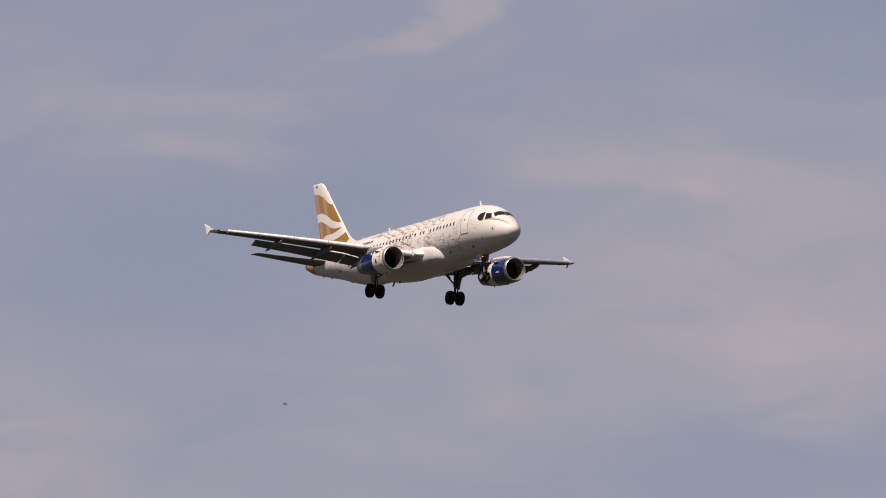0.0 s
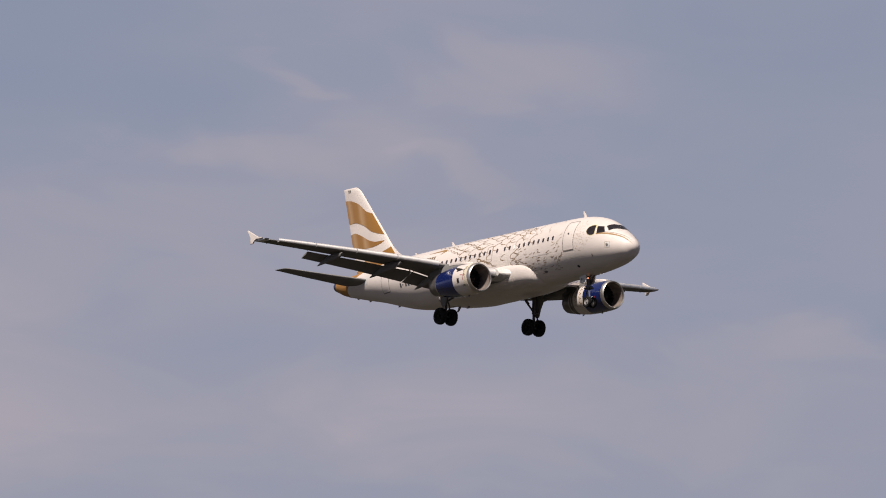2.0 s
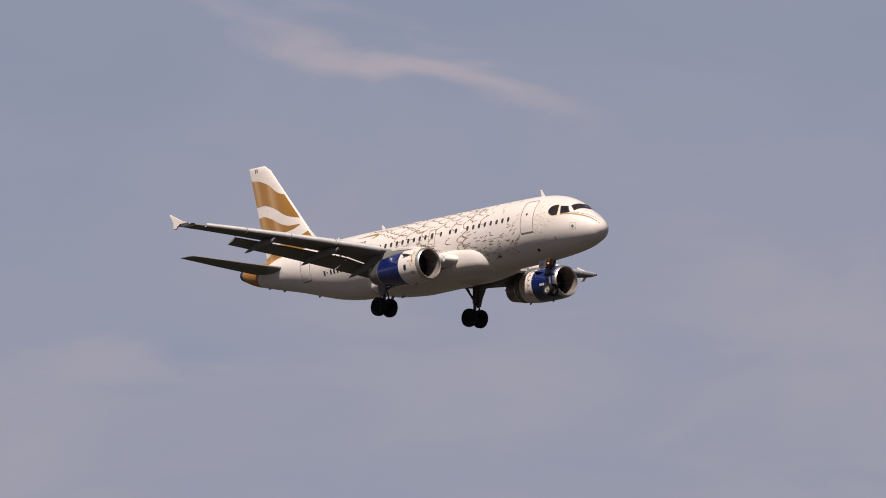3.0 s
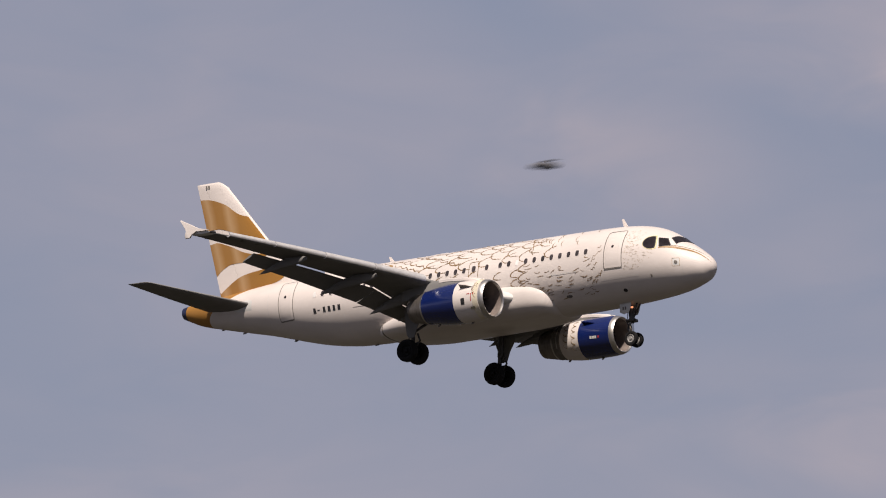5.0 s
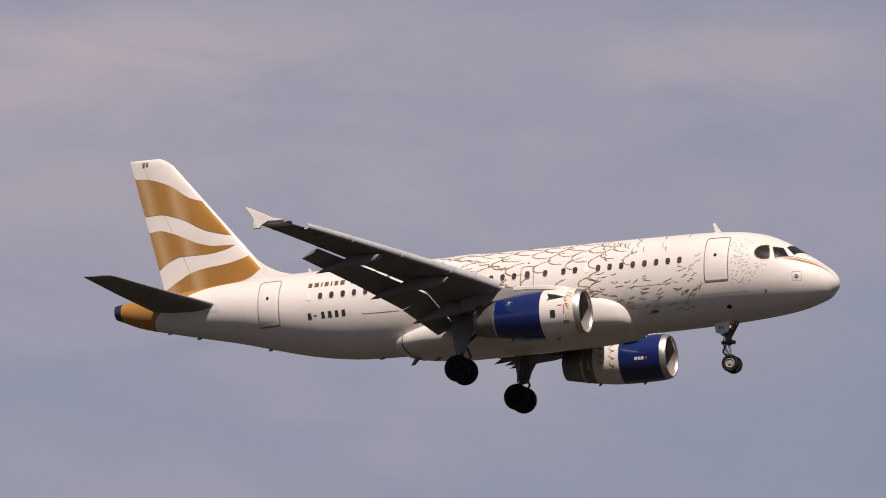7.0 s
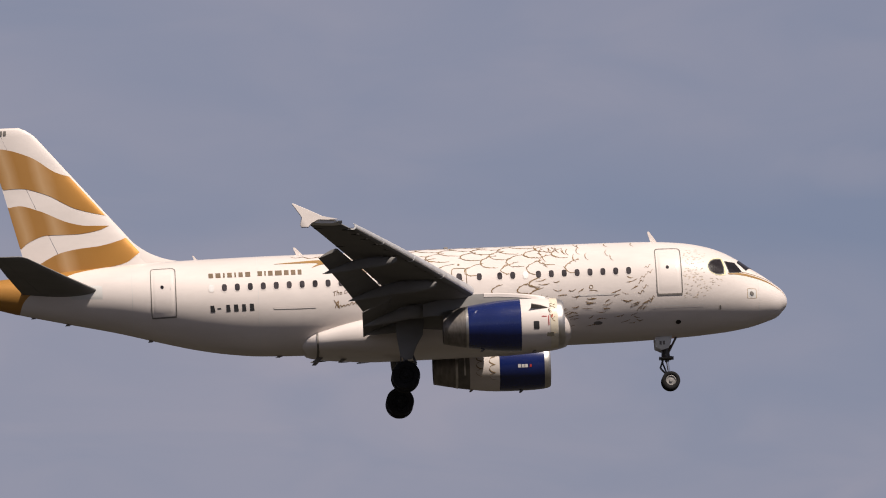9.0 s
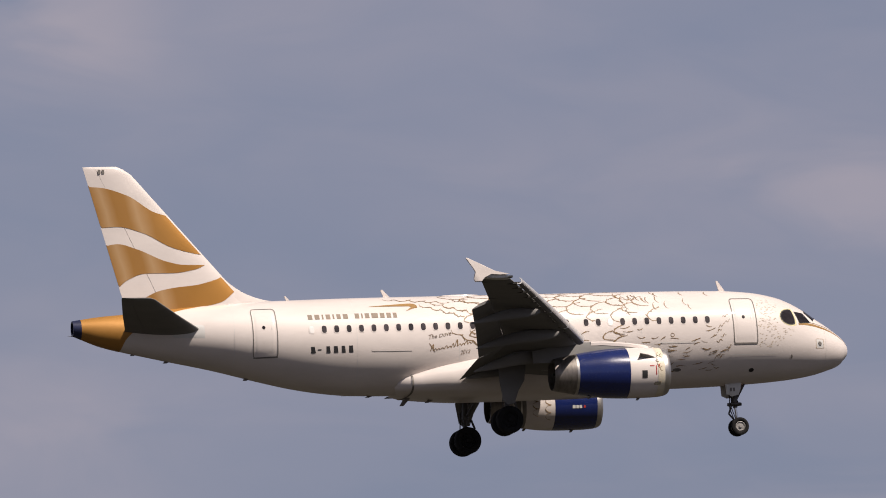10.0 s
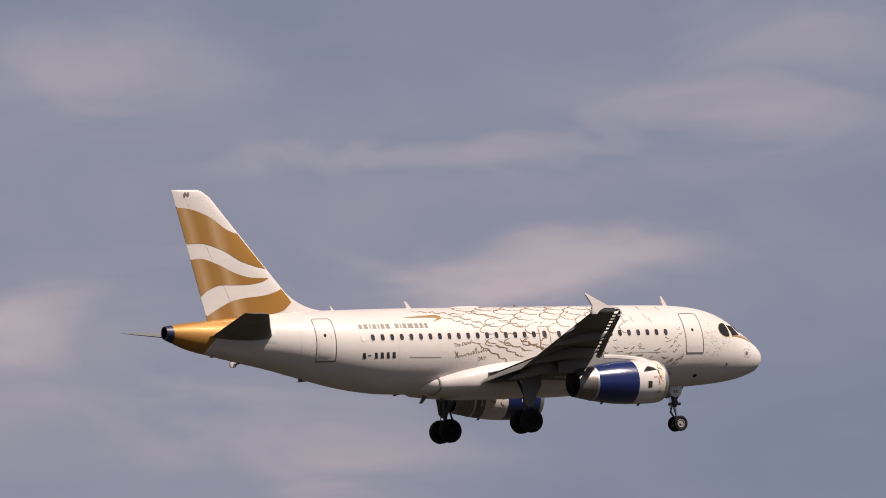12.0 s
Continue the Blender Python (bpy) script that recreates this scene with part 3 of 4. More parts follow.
def make_fairing():
    """The rounded belly fairing between the wings."""
    width = curve_through([(8.85, 0.30), (9.1, 1.35), (9.6, 1.85), (10.5, 2.08), (12, 2.18), (16, 2.20), (18, 2.15), (19.4, 1.85), (20.1, 1.3), (20.45, 0.4)])
    top = curve_through([(8.85, -1.25), (9.1, -0.82), (9.7, -0.45), (10.5, -0.28), (12, -0.18), (16, -0.40), (18, -0.80), (19.3, -1.15), (20.1, -1.40), (20.45, -1.62)])
    low = curve_through([(8.85, -1.45), (9.2, -2.05), (10, -2.20), (12, -2.32), (17, -2.36), (18.7, -2.26), (20, -2.10), (20.45, -1.8)])
    rings = []
    for i in range(60):
        s = 8.85 + 11.6 * i / 59
        w, t, b = width(s), top(s), low(s)
        ring = []
        for k in range(36):
            a = 2 * math.pi * k / 36
            c, sn = math.cos(a), math.sin(a)
            ring.append(Vector((-s, w * math.copysign(abs(c) ** 0.62, c), (t + b) / 2 + (t - b) / 2 * math.copysign(abs(sn) ** 0.8, sn))))
        rings.append(ring)
    fairing = part("belly_fairing", loft(rings), WHITE, airliner, "bulged white belly fairing")
    band = []
    for k in range(36):
        a = 2 * math.pi * k / 36
        c, sn = math.cos(a), math.sin(a)
        s = 19.62
        w, t, b = width(s) + 0.008, top(s) + 0.008, low(s) - 0.008
        band.append([Vector((-s - d, w * math.copysign(abs(c) ** 0.62, c), (t + b) / 2 + (t - b) / 2 * math.copysign(abs(sn) ** 0.8, sn))) for d in (-0.05, 0.05)])
    part("fairing_joint", loft([[p[0] for p in band], [p[1] for p in band]], caps=False), SEAM, fairing, "dark joint line")
    for s, z, h in ((19.6, -2.15, 0.36), (21.1, -2.0, 0.12), (18.5, -2.2, 0.2)):
        part("blade_antenna", plate([(s - 0.25, z), (s + 0.05, z), (s + 0.28, z - h), (s + 0.10, z - h)], 0.0, 0.06), SEAM, airliner)
    for s, z, h in ((31.2, 0.0, 0.10), (29.8, -0.35, 0.10), (26.4, -1.15, 0.12)):
        part("tail_drain", plate([(s - 0.15, z), (s + 0.15, z), (s + 0.22, z - h), (s + 0.05, z - h)], 0.0, 0.05), SEAM, airliner)
    # blades on the crown, swept aft
    for s, w, z, h in ((5.27, 0.29, 2.05, 0.50), (20.02, 0.30, 2.11, 0.37), (24.40, 0.17, 2.08, 0.22)):
        part("blade_antenna", plate([(s, z), (s + w, z), (s + w * 1.45, z + h * 0.93), (s + w * 1.38, z + h), (s + w * 1.15, z + h)], 0.0, 0.07), WHITE, airliner, "white swept blade antenna")
    part("crown_fairing", loft([[Vector((-(17.0 + 0.9 * math.cos(a) * k), 0.22 * math.sin(a) * k, 2.12 + h)) for a in [2 * math.pi * i / 20 for i in range(20)]] for k, h in ((1, 0), (0.9, 0.05), (0.5, 0.075))]), WHITE, airliner)
    part("beacon", turned([(-0.1, 0.0), (-0.07, 0.07), (0.07, 0.07), (0.1, 0.0)], (-14.1, 0, 2.17), 12), SEAM, airliner)


make_fairing()


# ---- wings ----
def wing_le(y):
    return 11.0 + 0.511 * (y - 1.95)


def wing_te(y):
    return 17.05 + (16.75 - 17.05) * (y - 1.95) / 4.45 if y < 6.4 else 15.19 + 0.338 * (y - 1.95) + 0.05 * max(0, 7.4 - y)


def wing_z(y):
    d = y - 1.95
    return -1.32 + 0.165 * d - 0.002 * d * d


def wing_thick(y):
    return 0.145 if y < 2 else 0.145 - 0.03 * min(1, (y - 2) / 5)


def at_side(shape, side):
    return [mirror(Vector(p), side) for p in shape[0]], shape[1]


def span_loft(ys, ring):
    return loft([ring(y) for y in ys])


def make_wing(side):
    label = "grey swept wing with flaps and slats extended"
    ys = [0.3, 1.95, 3.2, 4.8, 6.4, 8, 10, 12, 13.4, 15, 16.3, 16.95]

    def main(y):
        le, te = wing_le(y) + (0.30 if y < 3.0 else 0.42), wing_te(y)
        return section(le, te - le, -y, wing_z(y), wing_thick(y), 0.012)

    wing = part("wing", at_side(span_loft(ys, main), side), GREY, airliner, label)

    # slats, drooped ahead of the leading edge
    spans = ((3.0, 5.1), (6.5, 9.0), (9.05, 11.5), (11.55, 14.0), (14.05, 16.3))
    for a, b in spans:
        def slat(y):
            c = wing_te(y) - wing_le(y)
            ring, pts = [], []
            k = 0.13 * c + 0.12
            for i in range(13):
                t = math.pi * (0.50 + 1.05 * i / 12)
                ring.append((0.44 * k * math.cos(t), 0.40 * k * math.sin(t)))
            inner = [(0.75 * x + 0.07 * k, 0.78 * z + 0.01) for x, z in reversed(ring)]
            turn = radians(22)
            for x, z in ring + inner:
                pts.append(Vector((-(wing_le(y) + 0.42 * k + x * math.cos(turn) - z * math.sin(turn)), -y, wing_z(y) - 0.02 + z * math.cos(turn) + x * math.sin(turn))))
            return pts
        s_ob = part("slat", at_side(span_loft([a, (a + b) / 2, b], slat), side), SLAT, wing, "pale drooped slat")
        cove = [[q + Vector((-0.012, 0, 0)) for q in slat(y)[13:]] for y in (a, (a + b) / 2, b)]
        skin = [[q + Vector((0.006, 0, -0.004)) for q in slat(y)[7:13]] for y in (a, (a + b) / 2, b)]
        part("slat_underside", at_side(loft(skin, closed=False), side), GREY, s_ob, "grey painted underside")
        # Dark skin over the slat's hollow back puts its shade into the colour.
        part("slat_cove", at_side(loft(cove, closed=False), side), SOOT_SHADE, s_ob, "hollow back of the slat with painted-in shade")
        for k in range(3):
            y = a + (b - a) * (k + 0.5) / 3
            part("slat_track", at_side(box(-(wing_le(y) + 0.75), -(wing_le(y) + 0.15), -y - 0.11, -y + 0.11, wing_z(y) - 0.07, wing_z(y) + 0.01), side), SOOT_SHADE, s_ob)

    # flaps, lowered behind the trailing edge with an open slot
    for a, b, c0, c1 in ((2.25, 6.28, 0.86, 1.33), (6.36, 13.4, 1.31, 0.85)):
        def flap(y):
            u = (y - a) / (b - a)
            c = c0 + (c1 - c0) * u
            return section(wing_te(y) - 0.05 * c, c, -y, wing_z(y) - 0.075 - 0.03 * c, 0.13, 0.02, turn=radians(25), n=10)
        part("flap", at_side(span_loft([a, (a + b) / 2, b], flap), side), GREY, wing, "grey lowered flap")

    # aileron joint and spoiler seams
    for y in (13.45, 16.2):
        part("aileron_joint", at_side(box(-wing_te(y), -(wing_te(y) - 0.45), -y - 0.012, -y + 0.012, wing_z(y) - 0.035, wing_z(y) + 0.06), side), SOOT_SHADE, wing)

    # flap track fairings
    for y, tail_s, tail_z, long, fat in ((12.2, 19.62, -0.60, 3.0, 0.20), (8.56, 18.52, -1.18, 3.6, 0.24), (5.22, 17.85, -1.74, 3.6, 0.26), (3.0, 17.7, -1.75, 2.2, 0.18)):
        rings = []
        for i in range(13):
            u = i / 12
            s = tail_s - long * (1 - u)
            mid = wing_z(y) - 0.30 - 0.04 * long * math.sin(math.pi * min(1, u * 1.2) * 0.5)
            z = mid + (tail_z - mid) * max(0, (u - 0.45) / 0.55) ** 1.3
            r = fat * max(0.03, math.sin(math.pi * (0.03 + 0.97 * u) ** 0.75) ** 0.7)
            rings.append([Vector((-s, -y + 0.72 * r * math.cos(t), z + 1.15 * r * math.sin(t))) for t in [2 * math.pi * k / 14 for k in range(14)]])
        part("flap_track_fairing", at_side(loft(rings), side), GREY, wing, "grey canoe-shaped fairing")

    # wingtip fence
    fence = [(19.02, 0.79), (19.66, 0.93), (20.2, 1.2), (20.82, 1.50), (20.86, 1.46), (20.58, 1.05), (20.50, 0.90), (20.57, 0.62), (20.52, 0.50), (20.24, 0.50), (20.10, 0.66), (19.80, 0.80), (19.4, 0.77)]
    part("wingtip_fence", at_side(plate(fence, -17.13, 0.09), side), WHITE, wing, "white arrow-shaped wingtip fence")
    tip = [section(wing_le(16.3) + 0.38 + 0.511 * (y - 16.3), wing_te(y) - wing_le(y) - 0.34, -y, wing_z(y) + 0.004, 0.125, 0.012) for y in (16.7, 17.0, 17.06)]
    part("tip_cap", at_side(loft(tip), side), PALE, wing)
    part("position_light", at_side(box(-19.1, -18.9, -17.02, -16.75, wing_z(16.9) - 0.03, wing_z(16.9) + 0.05), side), BLACK, wing)
    # root fillet over the fuselage side
    fillet = []
    for y, g in ((1.6, 0.55), (1.95, 0.30), (2.35, 0.10), (2.8, 0.0)):
        fillet.append(section(wing_le(y) + 0.05 - 0.6 * g, wing_te(y) - wing_le(y) + 1.0 * g, -y, wing_z(y) + 0.02 + 0.3 * g, wing_thick(y) + 0.02 * g, 0.01))
    part("root_fillet", at_side(loft(fillet), side), PALE, wing)
    return wing


wing_starboard = make_wing(1)
wing_port = make_wing(-1)


# ---- engines ----
def make_engine(side):
    cy, cz = -5.75 * side, -2.02
    c = (0, cy, cz)
    outer = curve_through([(9.70, 0.93), (9.80, 0.985), (10.0, 1.025), (10.5, 1.055), (11.4, 1.065), (12.2, 1.04), (13.0, 0.95), (13.6, 0.86), (14.2, 0.75), (14.62, 0.665)])

    def cowl(s0, s1, n=10, lift=0.0):
        steps = [s0 + (s1 - s0) * i / n for i in range(n + 1)]
        prof = [(-s, outer(s) + lift) for s in steps]
        return turned(prof + [(-s1, outer(s1) - 0.04), (-s0, outer(s0) - 0.04), prof[0]], c)

    engine = part("engine", turned([(-9.80, 0.851), (-10.1, 0.80), (-10.75, 0.80), (-10.9, 0.80)], c), LINER, airliner, "turbofan with white and blue cowling" if side == 1 else "turbofan with blue front cowling")
    part("inlet_lip", turned([(-9.95, 0.975 + 0.03), (-9.82, 0.988), (-9.73, 0.955), (-9.68, 0.915), (-9.70, 0.875), (-9.76, 0.856), (-9.82, 0.848)], c), STEEL, engine, "polished metal intake lip")
    if side == 1:
        bands = ((9.95, 11.45, WHITE, "white painted cowling"), (11.46, 13.62, BLUE, "deep blue painted cowling"))
    else:
        bands = ((9.95, 11.84, BLUE, "deep blue painted cowling"), (11.85, 13.10, WHITE, "white cowling with brown feather lines"), (13.10, 13.62, SEAM, "dark band behind the white cowling"))
    for s0, s1, mat, lab in bands:
        part("cowl", cowl(s0, s1), mat, engine, lab)
    part("cowl_ring", cowl(13.60, 13.70, 2, 0.012), STEEL, engine)
    part("nozzle", turned([(-13.7, outer(13.7)), (-14.2, outer(14.2)), (-14.62, outer(14.62)), (-14.62, 0.63), (-14.0, 0.66), (-13.6, 0.60)], c), TITANIUM, engine, "brown heat-stained exhaust nozzle")
    part("nozzle_core", turned([(-13.6, 0.62), (-13.62, 0.3), (-14.2, 0.22), (-14.55, 0.02)], c, 24), SOOT_SHADE, engine)
    part("fan_disc", turned([(-10.85, 0.80), (-10.86, 0.26)], c), SOOT_SHADE, engine)
    part("spinner", turned([(-10.86, 0.27), (-10.6, 0.20), (-10.42, 0.09), (-10.36, 0.004)], c, 20), SOOT_SHADE, engine)
    blades = []
    for i in range(22):
        t = 2 * math.pi * i / 22
        for_r = []
        for r, tw in ((0.26, 0.10), (0.79, 0.22)):
            for d in (-1, 1):
                a = t + d * 0.10 * (0.9 if r > 0.5 else 1.2)
                for_r.append((-10.74 - d * tw * 0.35, cy + r * math.cos(a), cz + r * math.sin(a)))
        blades.append((for_r, [(0, 1, 3, 2)]))
    part("fan_blades", join(*blades), SOOT_SHADE, engine)
    # chine on the inboard shoulder, latches, panels and placards
    skin = lambda s, t, o: Vector((-s, cy - side * (outer(s) + o) * math.cos(t), cz + (outer(s) + o) * math.sin(t)))

    def patch(s0, s1, t0, t1, o=0.008, n=5, flip=1):
        vs = []
        for i in range(n + 1):
            for j in range(n + 1):
                s, t = s0 + (s1 - s0) * i / n, t0 + (t1 - t0) * j / n
                vs.append(skin(s, t if flip == 1 else math.pi - t, o))
        return vs, [(i * (n + 1) + j, (i + 1) * (n + 1) + j, (i + 1) * (n + 1) + j + 1, i * (n + 1) + j + 1) for i in range(n) for j in range(n)]

    f = 1 if side == 1 else -1  # the flank that is seen
    ch = (0.52, 10.35, 11.05) if side == 1 else (0.62, 10.9, 11.6)
    t = ch[0] if f == 1 else math.pi - ch[0]
    fin_pts = [skin(ch[1], t, 0.0), skin(ch[2], t, 0.0), skin(ch[2] - 0.02, t + 0.02, 0.26), skin(ch[1] + 0.3, t + 0.02, 0.14)]
    other = [p + Vector((0, 0, 0.03)) for p in fin_pts]
    part("nacelle_chine", loft([fin_pts, other]), SEAM if side == 1 else BLUE, engine, "triangular vane")
    if side == 1:
        part("vent_panel", patch(10.73, 10.96, -0.32, -0.02), BLACK, engine)
        part("latch_cover", patch(10.15, 10.42, -0.62, -0.48, 0.02), CHROME, engine)
        part("placard", patch(10.32, 10.36, -0.20, 0.18), RED, engine)
        part("placard", patch(10.42, 10.62, 0.14, 0.18), RED, engine)
        part("placard", patch(10.17, 10.25, 0.12, 0.22), RED, engine)
        part("cowl_seam", patch(10.265, 10.275, -1.2, 1.2, 0.009, 24), PALE, engine)
        part("lip_collar", patch(9.96, 10.26, -1.4, 1.4, 0.006, 24), IVORY, engine, "cream painted band")
        rnd = random.Random(5)
        for k in range(9):
            t0, s0 = rnd.uniform(-0.6, 0.75), rnd.uniform(10.02, 10.25)
            st = [skin(s0 + 0.16 * math.cos(a) - 0.05, t0 + 0.10 * math.sin(a), 0.008) for a in [-1.2 + 0.4 * i for i in range(7)]]
            vs = [q for p in st for q in (p, p + Vector((0.012, 0, 0.028)))]
            part("feather_line", (vs, [(2 * i, 2 * i + 1, 2 * i + 3, 2 * i + 2) for i in range(6)]), INK, engine)
    else:
        for s0, s1 in ((10.66, 10.78), (10.80, 10.92), (10.95, 11.08)):
            part("placard", patch(s0, s1, -0.22, -0.09, flip=f), PALE, engine)
        part("placard", patch(10.50, 10.58, -0.21, -0.10, flip=f), RED, engine)
        part("dark_band_strip", patch(13.28, 13.34, -0.5, 0.9, 0.02, 14, flip=f), STEEL, engine, "bright metal strip on the dark band")
        rnd = random.Random(9)
        for k in range(10):
            t0, s0 = -0.55 + 0.16 * k, 11.95 + 0.55 * (k % 2)
            st = [skin(s0 + 0.34 * math.cos(a), (lambda q: q if f == 1 else math.pi - q)(t0 + 0.17 * math.sin(a) + rnd.uniform(-0.01, 0.01)), 0.008) for a in [-1.3 + 0.29 * i for i in range(10)]]
            vs = [q for p in st for q in (p, p + Vector((0.02, 0, 0.034)))]
            part("feather_line", (vs, [(2 * i, 2 * i + 1, 2 * i + 3, 2 * i + 2) for i in range(9)]), INK, engine)
    for s in (10.9, 13.0):
        part("drain_mast", plate([(s - 0.06, cz - outer(s)), (s + 0.10, cz - outer(s)), (s + 0.14, cz - outer(s) - 0.10), (s + 0.05, cz - outer(s) - 0.10)], cy, 0.05), SEAM, engine)
    # pylon up to the wing
    rings = []
    for s, zt, w in ((10.1, -0.99, 0.05), (10.6, -0.86, 0.16), (11.3, -0.76, 0.20), (12.4, -0.68, 0.22), (13.6, -0.70, 0.22), (14.6, -0.85, 0.18), (15.1, -0.95, 0.10), (15.4, -1.0, 0.03)):
        zb = cz + (0.9 if s < 13 else 0.55 if s < 14 else 0.5 if s < 15.5 else 0.65)
        rings.append([Vector((-s, cy + w * a, zb + (zt - zb) * b)) for a, b in ((-1, 0), (-1, 0.8), (-0.6, 1), (0.6, 1), (1, 0.8), (1, 0))])
    part("pylon", loft(rings), GREY, engine, "grey engine pylon")
    cap = []
    for s, zt, w in ((10.05, -1.0, 0.03), (10.6, -0.855, 0.17), (11.3, -0.755, 0.21), (12.4, -0.672, 0.23), (12.9, -0.675, 0.23)):
        cap.append([Vector((-s, cy + w * a, zt + d)) for a, d in ((-1.02, -0.17), (-1.02, -0.05), (-0.6, 0.008), (0.6, 0.008), (1.02, -0.05), (1.02, -0.17))])
    part("pylon_fairing", loft(cap), WHITE, engine, "white fairing over the pylon")
    return engine


make_engine(1)
make_engine(-1)


# ---- tail ----
def fin_le(z):
    return 26.74 + 0.846 * (z - 2.56)


def fin_te(z):
    return 31.71 + 0.258 * (z - 2.67)


def fin_y(s, z):
    c = fin_te(z) - fin_le(z)
    x = (s - fin_le(z)) / c
    return foil(max(0, min(1, x)), 0.10) * c


def make_fin():
    rings, hinge = [], []
    for z in [1.3, 2.0, 3.0, 4.0, 5.0, 6.0, 7.0, 7.6, 7.85, 7.95, 7.97]:
        k = 0.0 if z < 7.6 else ((z - 7.6) / 0.37) ** 2 * 0.32
        le, te = fin_le(z) + k, fin_te(z)
        c, n = te - le, 16
        squash = 1.0 if z < 7.9 else (0.6 if z < 7.96 else 0.15)
        for out, x0, x1 in ((rings, 0.0, 0.70), (hinge, 0.704, 1.0)):
            xs = [x0 + (x1 - x0) * (1 - math.cos(math.pi * i / n)) / 2 for i in range(n + 1)]
            out.append([Vector((-(le + x * c), squash * foil(x, 0.10) * c, z)) for x in xs] + [Vector((-(le + x * c), -squash * foil(x, 0.10) * c, z)) for x in reversed(xs)])
    fin = part("tail_fin", loft(rings), WHITE, airliner, "white tail fin with waving gold bands")
    part("rudder", loft(hinge), WHITE, fin)
    ridge = []
    for k in range(11):
        u = k / 10
        s = 24.9 * (1 - u) ** 2 + 2 * 26.42 * u * (1 - u) + 27.32 * u * u
        z = 2.07 * (1 - u) ** 2 + 2 * 2.16 * u * (1 - u) + 3.22 * u * u
        w = 0.02 + 0.16 * math.sin(math.pi * 0.62 * u)
        ridge.append([Vector((-s - q * (1 - b), w * a, 1.6 + (z - 1.6) * b)) for a, b, q in ((-1.5, 0, 0.9), (-1.0, 0.72, 0.9), (-0.3, 1, 0), (0.3, 1, 0), (1.0, 0.72, 0.9), (1.5, 0, 0.9))])
    part("dorsal_fillet", loft(ridge), WHITE, fin)
    bands = (
        ([(27.0, 9.0), (29.40, 9.0), (29.52, 5.83), (30.06, 5.96), (31.22, 6.70), (32.39, 7.08), (33.1, 7.14)],
         [(27.9, 4.09), (28.46, 4.18), (29.40, 4.44), (30.68, 5.11), (31.74, 5.39), (32.57, 5.36), (33.1, 5.2)]),
        ([(28.05, 3.68), (28.95, 3.70), (29.66, 3.85), (30.94, 4.42), (31.76, 4.66), (32.4, 4.56)],
         [(28.05, 3.67), (28.49, 3.49), (29.44, 3.36), (30.62, 3.37), (31.34, 3.14), (31.92, 2.66), (32.4, 2.2)]),
        ([(26.6, 9.0), (27.25, 9.0), (27.31, 3.22), (27.79, 2.99), (28.51, 2.82), (29.34, 2.74), (30.06, 2.61), (30.9, 2.22), (31.25, 2.02), (31.6, 1.80)],
         [(26.6, 2.75), (26.79, 2.55), (27.47, 2.06), (28.55, 1.86), (29.4, 1.80), (30.0, 1.55), (30.68, 1.4), (31.6, 1.38)]),
    )
    for hi, lo in bands:
        fh, fl = curve_through(hi), curve_through(lo)
        a, b = max(hi[0][0], lo[0][0]), min(hi[-1][0], lo[-1][0])
        for sd in (-1, 1):
            verts, faces, cols, rows_n = [], [], 70, 8
            for i in range(cols + 1):
                s = a + (b - a) * i / cols
                z_front = 2.56 + (s - 0.11 - 26.74) / 0.846
                z_back = 2.67 + (s - 31.71) / 0.258 + 0.012
                zh, zl = min(fh(s), z_front, 7.55), max(fl(s), z_back)
                if zh < zl:
                    zh = zl = min(max(zl, min(zh, zl)), z_front)
                for j in range(rows_n + 1):
                    z = zl + (zh - zl) * j / rows_n
                    verts.append(Vector((-s, sd * (fin_y(s, z) + 0.012), z)))
            for i in range(cols):
                for j in range(rows_n):
                    k = i * (rows_n + 1) + j
                    faces.append((k, k + rows_n + 1, k + rows_n + 2, k + 1))
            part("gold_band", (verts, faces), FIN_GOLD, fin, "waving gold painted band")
    for sd in (-1, 1):
        v = []
        for i in range(2):
            s0 = 32.17 + 0.16 * i
            q = len(v)
            v += [Vector((-s, sd * (fin_y(32.3, z) + 0.03), z)) for s, z in ((s0, 7.66), (s0 + 0.11, 7.66), (s0 + 0.11, 7.84), (s0, 7.84))]
        part("marking_bars", (v, [(0, 1, 2, 3), (4, 5, 6, 7)]), SEAM, fin, "two short dark marking bars")
    return fin


make_fin()


def make_tailplane(side):
    rings, hinge = [], []
    for y, le, te, z, t in ((0.3, 28.1, 31.75, 0.82, 0.11), (1.1, 28.55, 31.8, 0.86, 0.11), (3.5, 30.0, 32.35, 1.17, 0.10), (5.9, 31.42, 32.85, 1.50, 0.095), (6.12, 31.62, 32.88, 1.53, 0.07), (6.17, 31.9, 32.85, 1.54, 0.03)):
        trim = radians(-1.4)  # leading edge down
        z_le = z + (31.2 - le) * math.sin(trim)
        rings.append(section(le, te - le, -y, z_le, t, -0.01, 0.0, 0.72, turn=trim))
        hinge.append(section(le, te - le, -y, z_le, t, -0.01, 0.724, 1.0, turn=trim))
    tp = part("tailplane", at_side(loft(rings), side), GREY, airliner, "grey tailplane with upward tilt")
    part("elevator", at_side(loft(hinge), side), GREY, tp)
    plate_ob = part("fillet_plate", at_side(hull_patch([(28.3, up(28.3, 0.35)), (29.9, up(29.9, 0.45)), (29.9, up(29.9, 1.1)), (28.3, up(28.3, 1.05))], 0.01, 0.02, 1, 6), side), PALE, tp, "pale metal plate at the root")
    return tp


make_tailplane(1)
make_tailplane(-1)


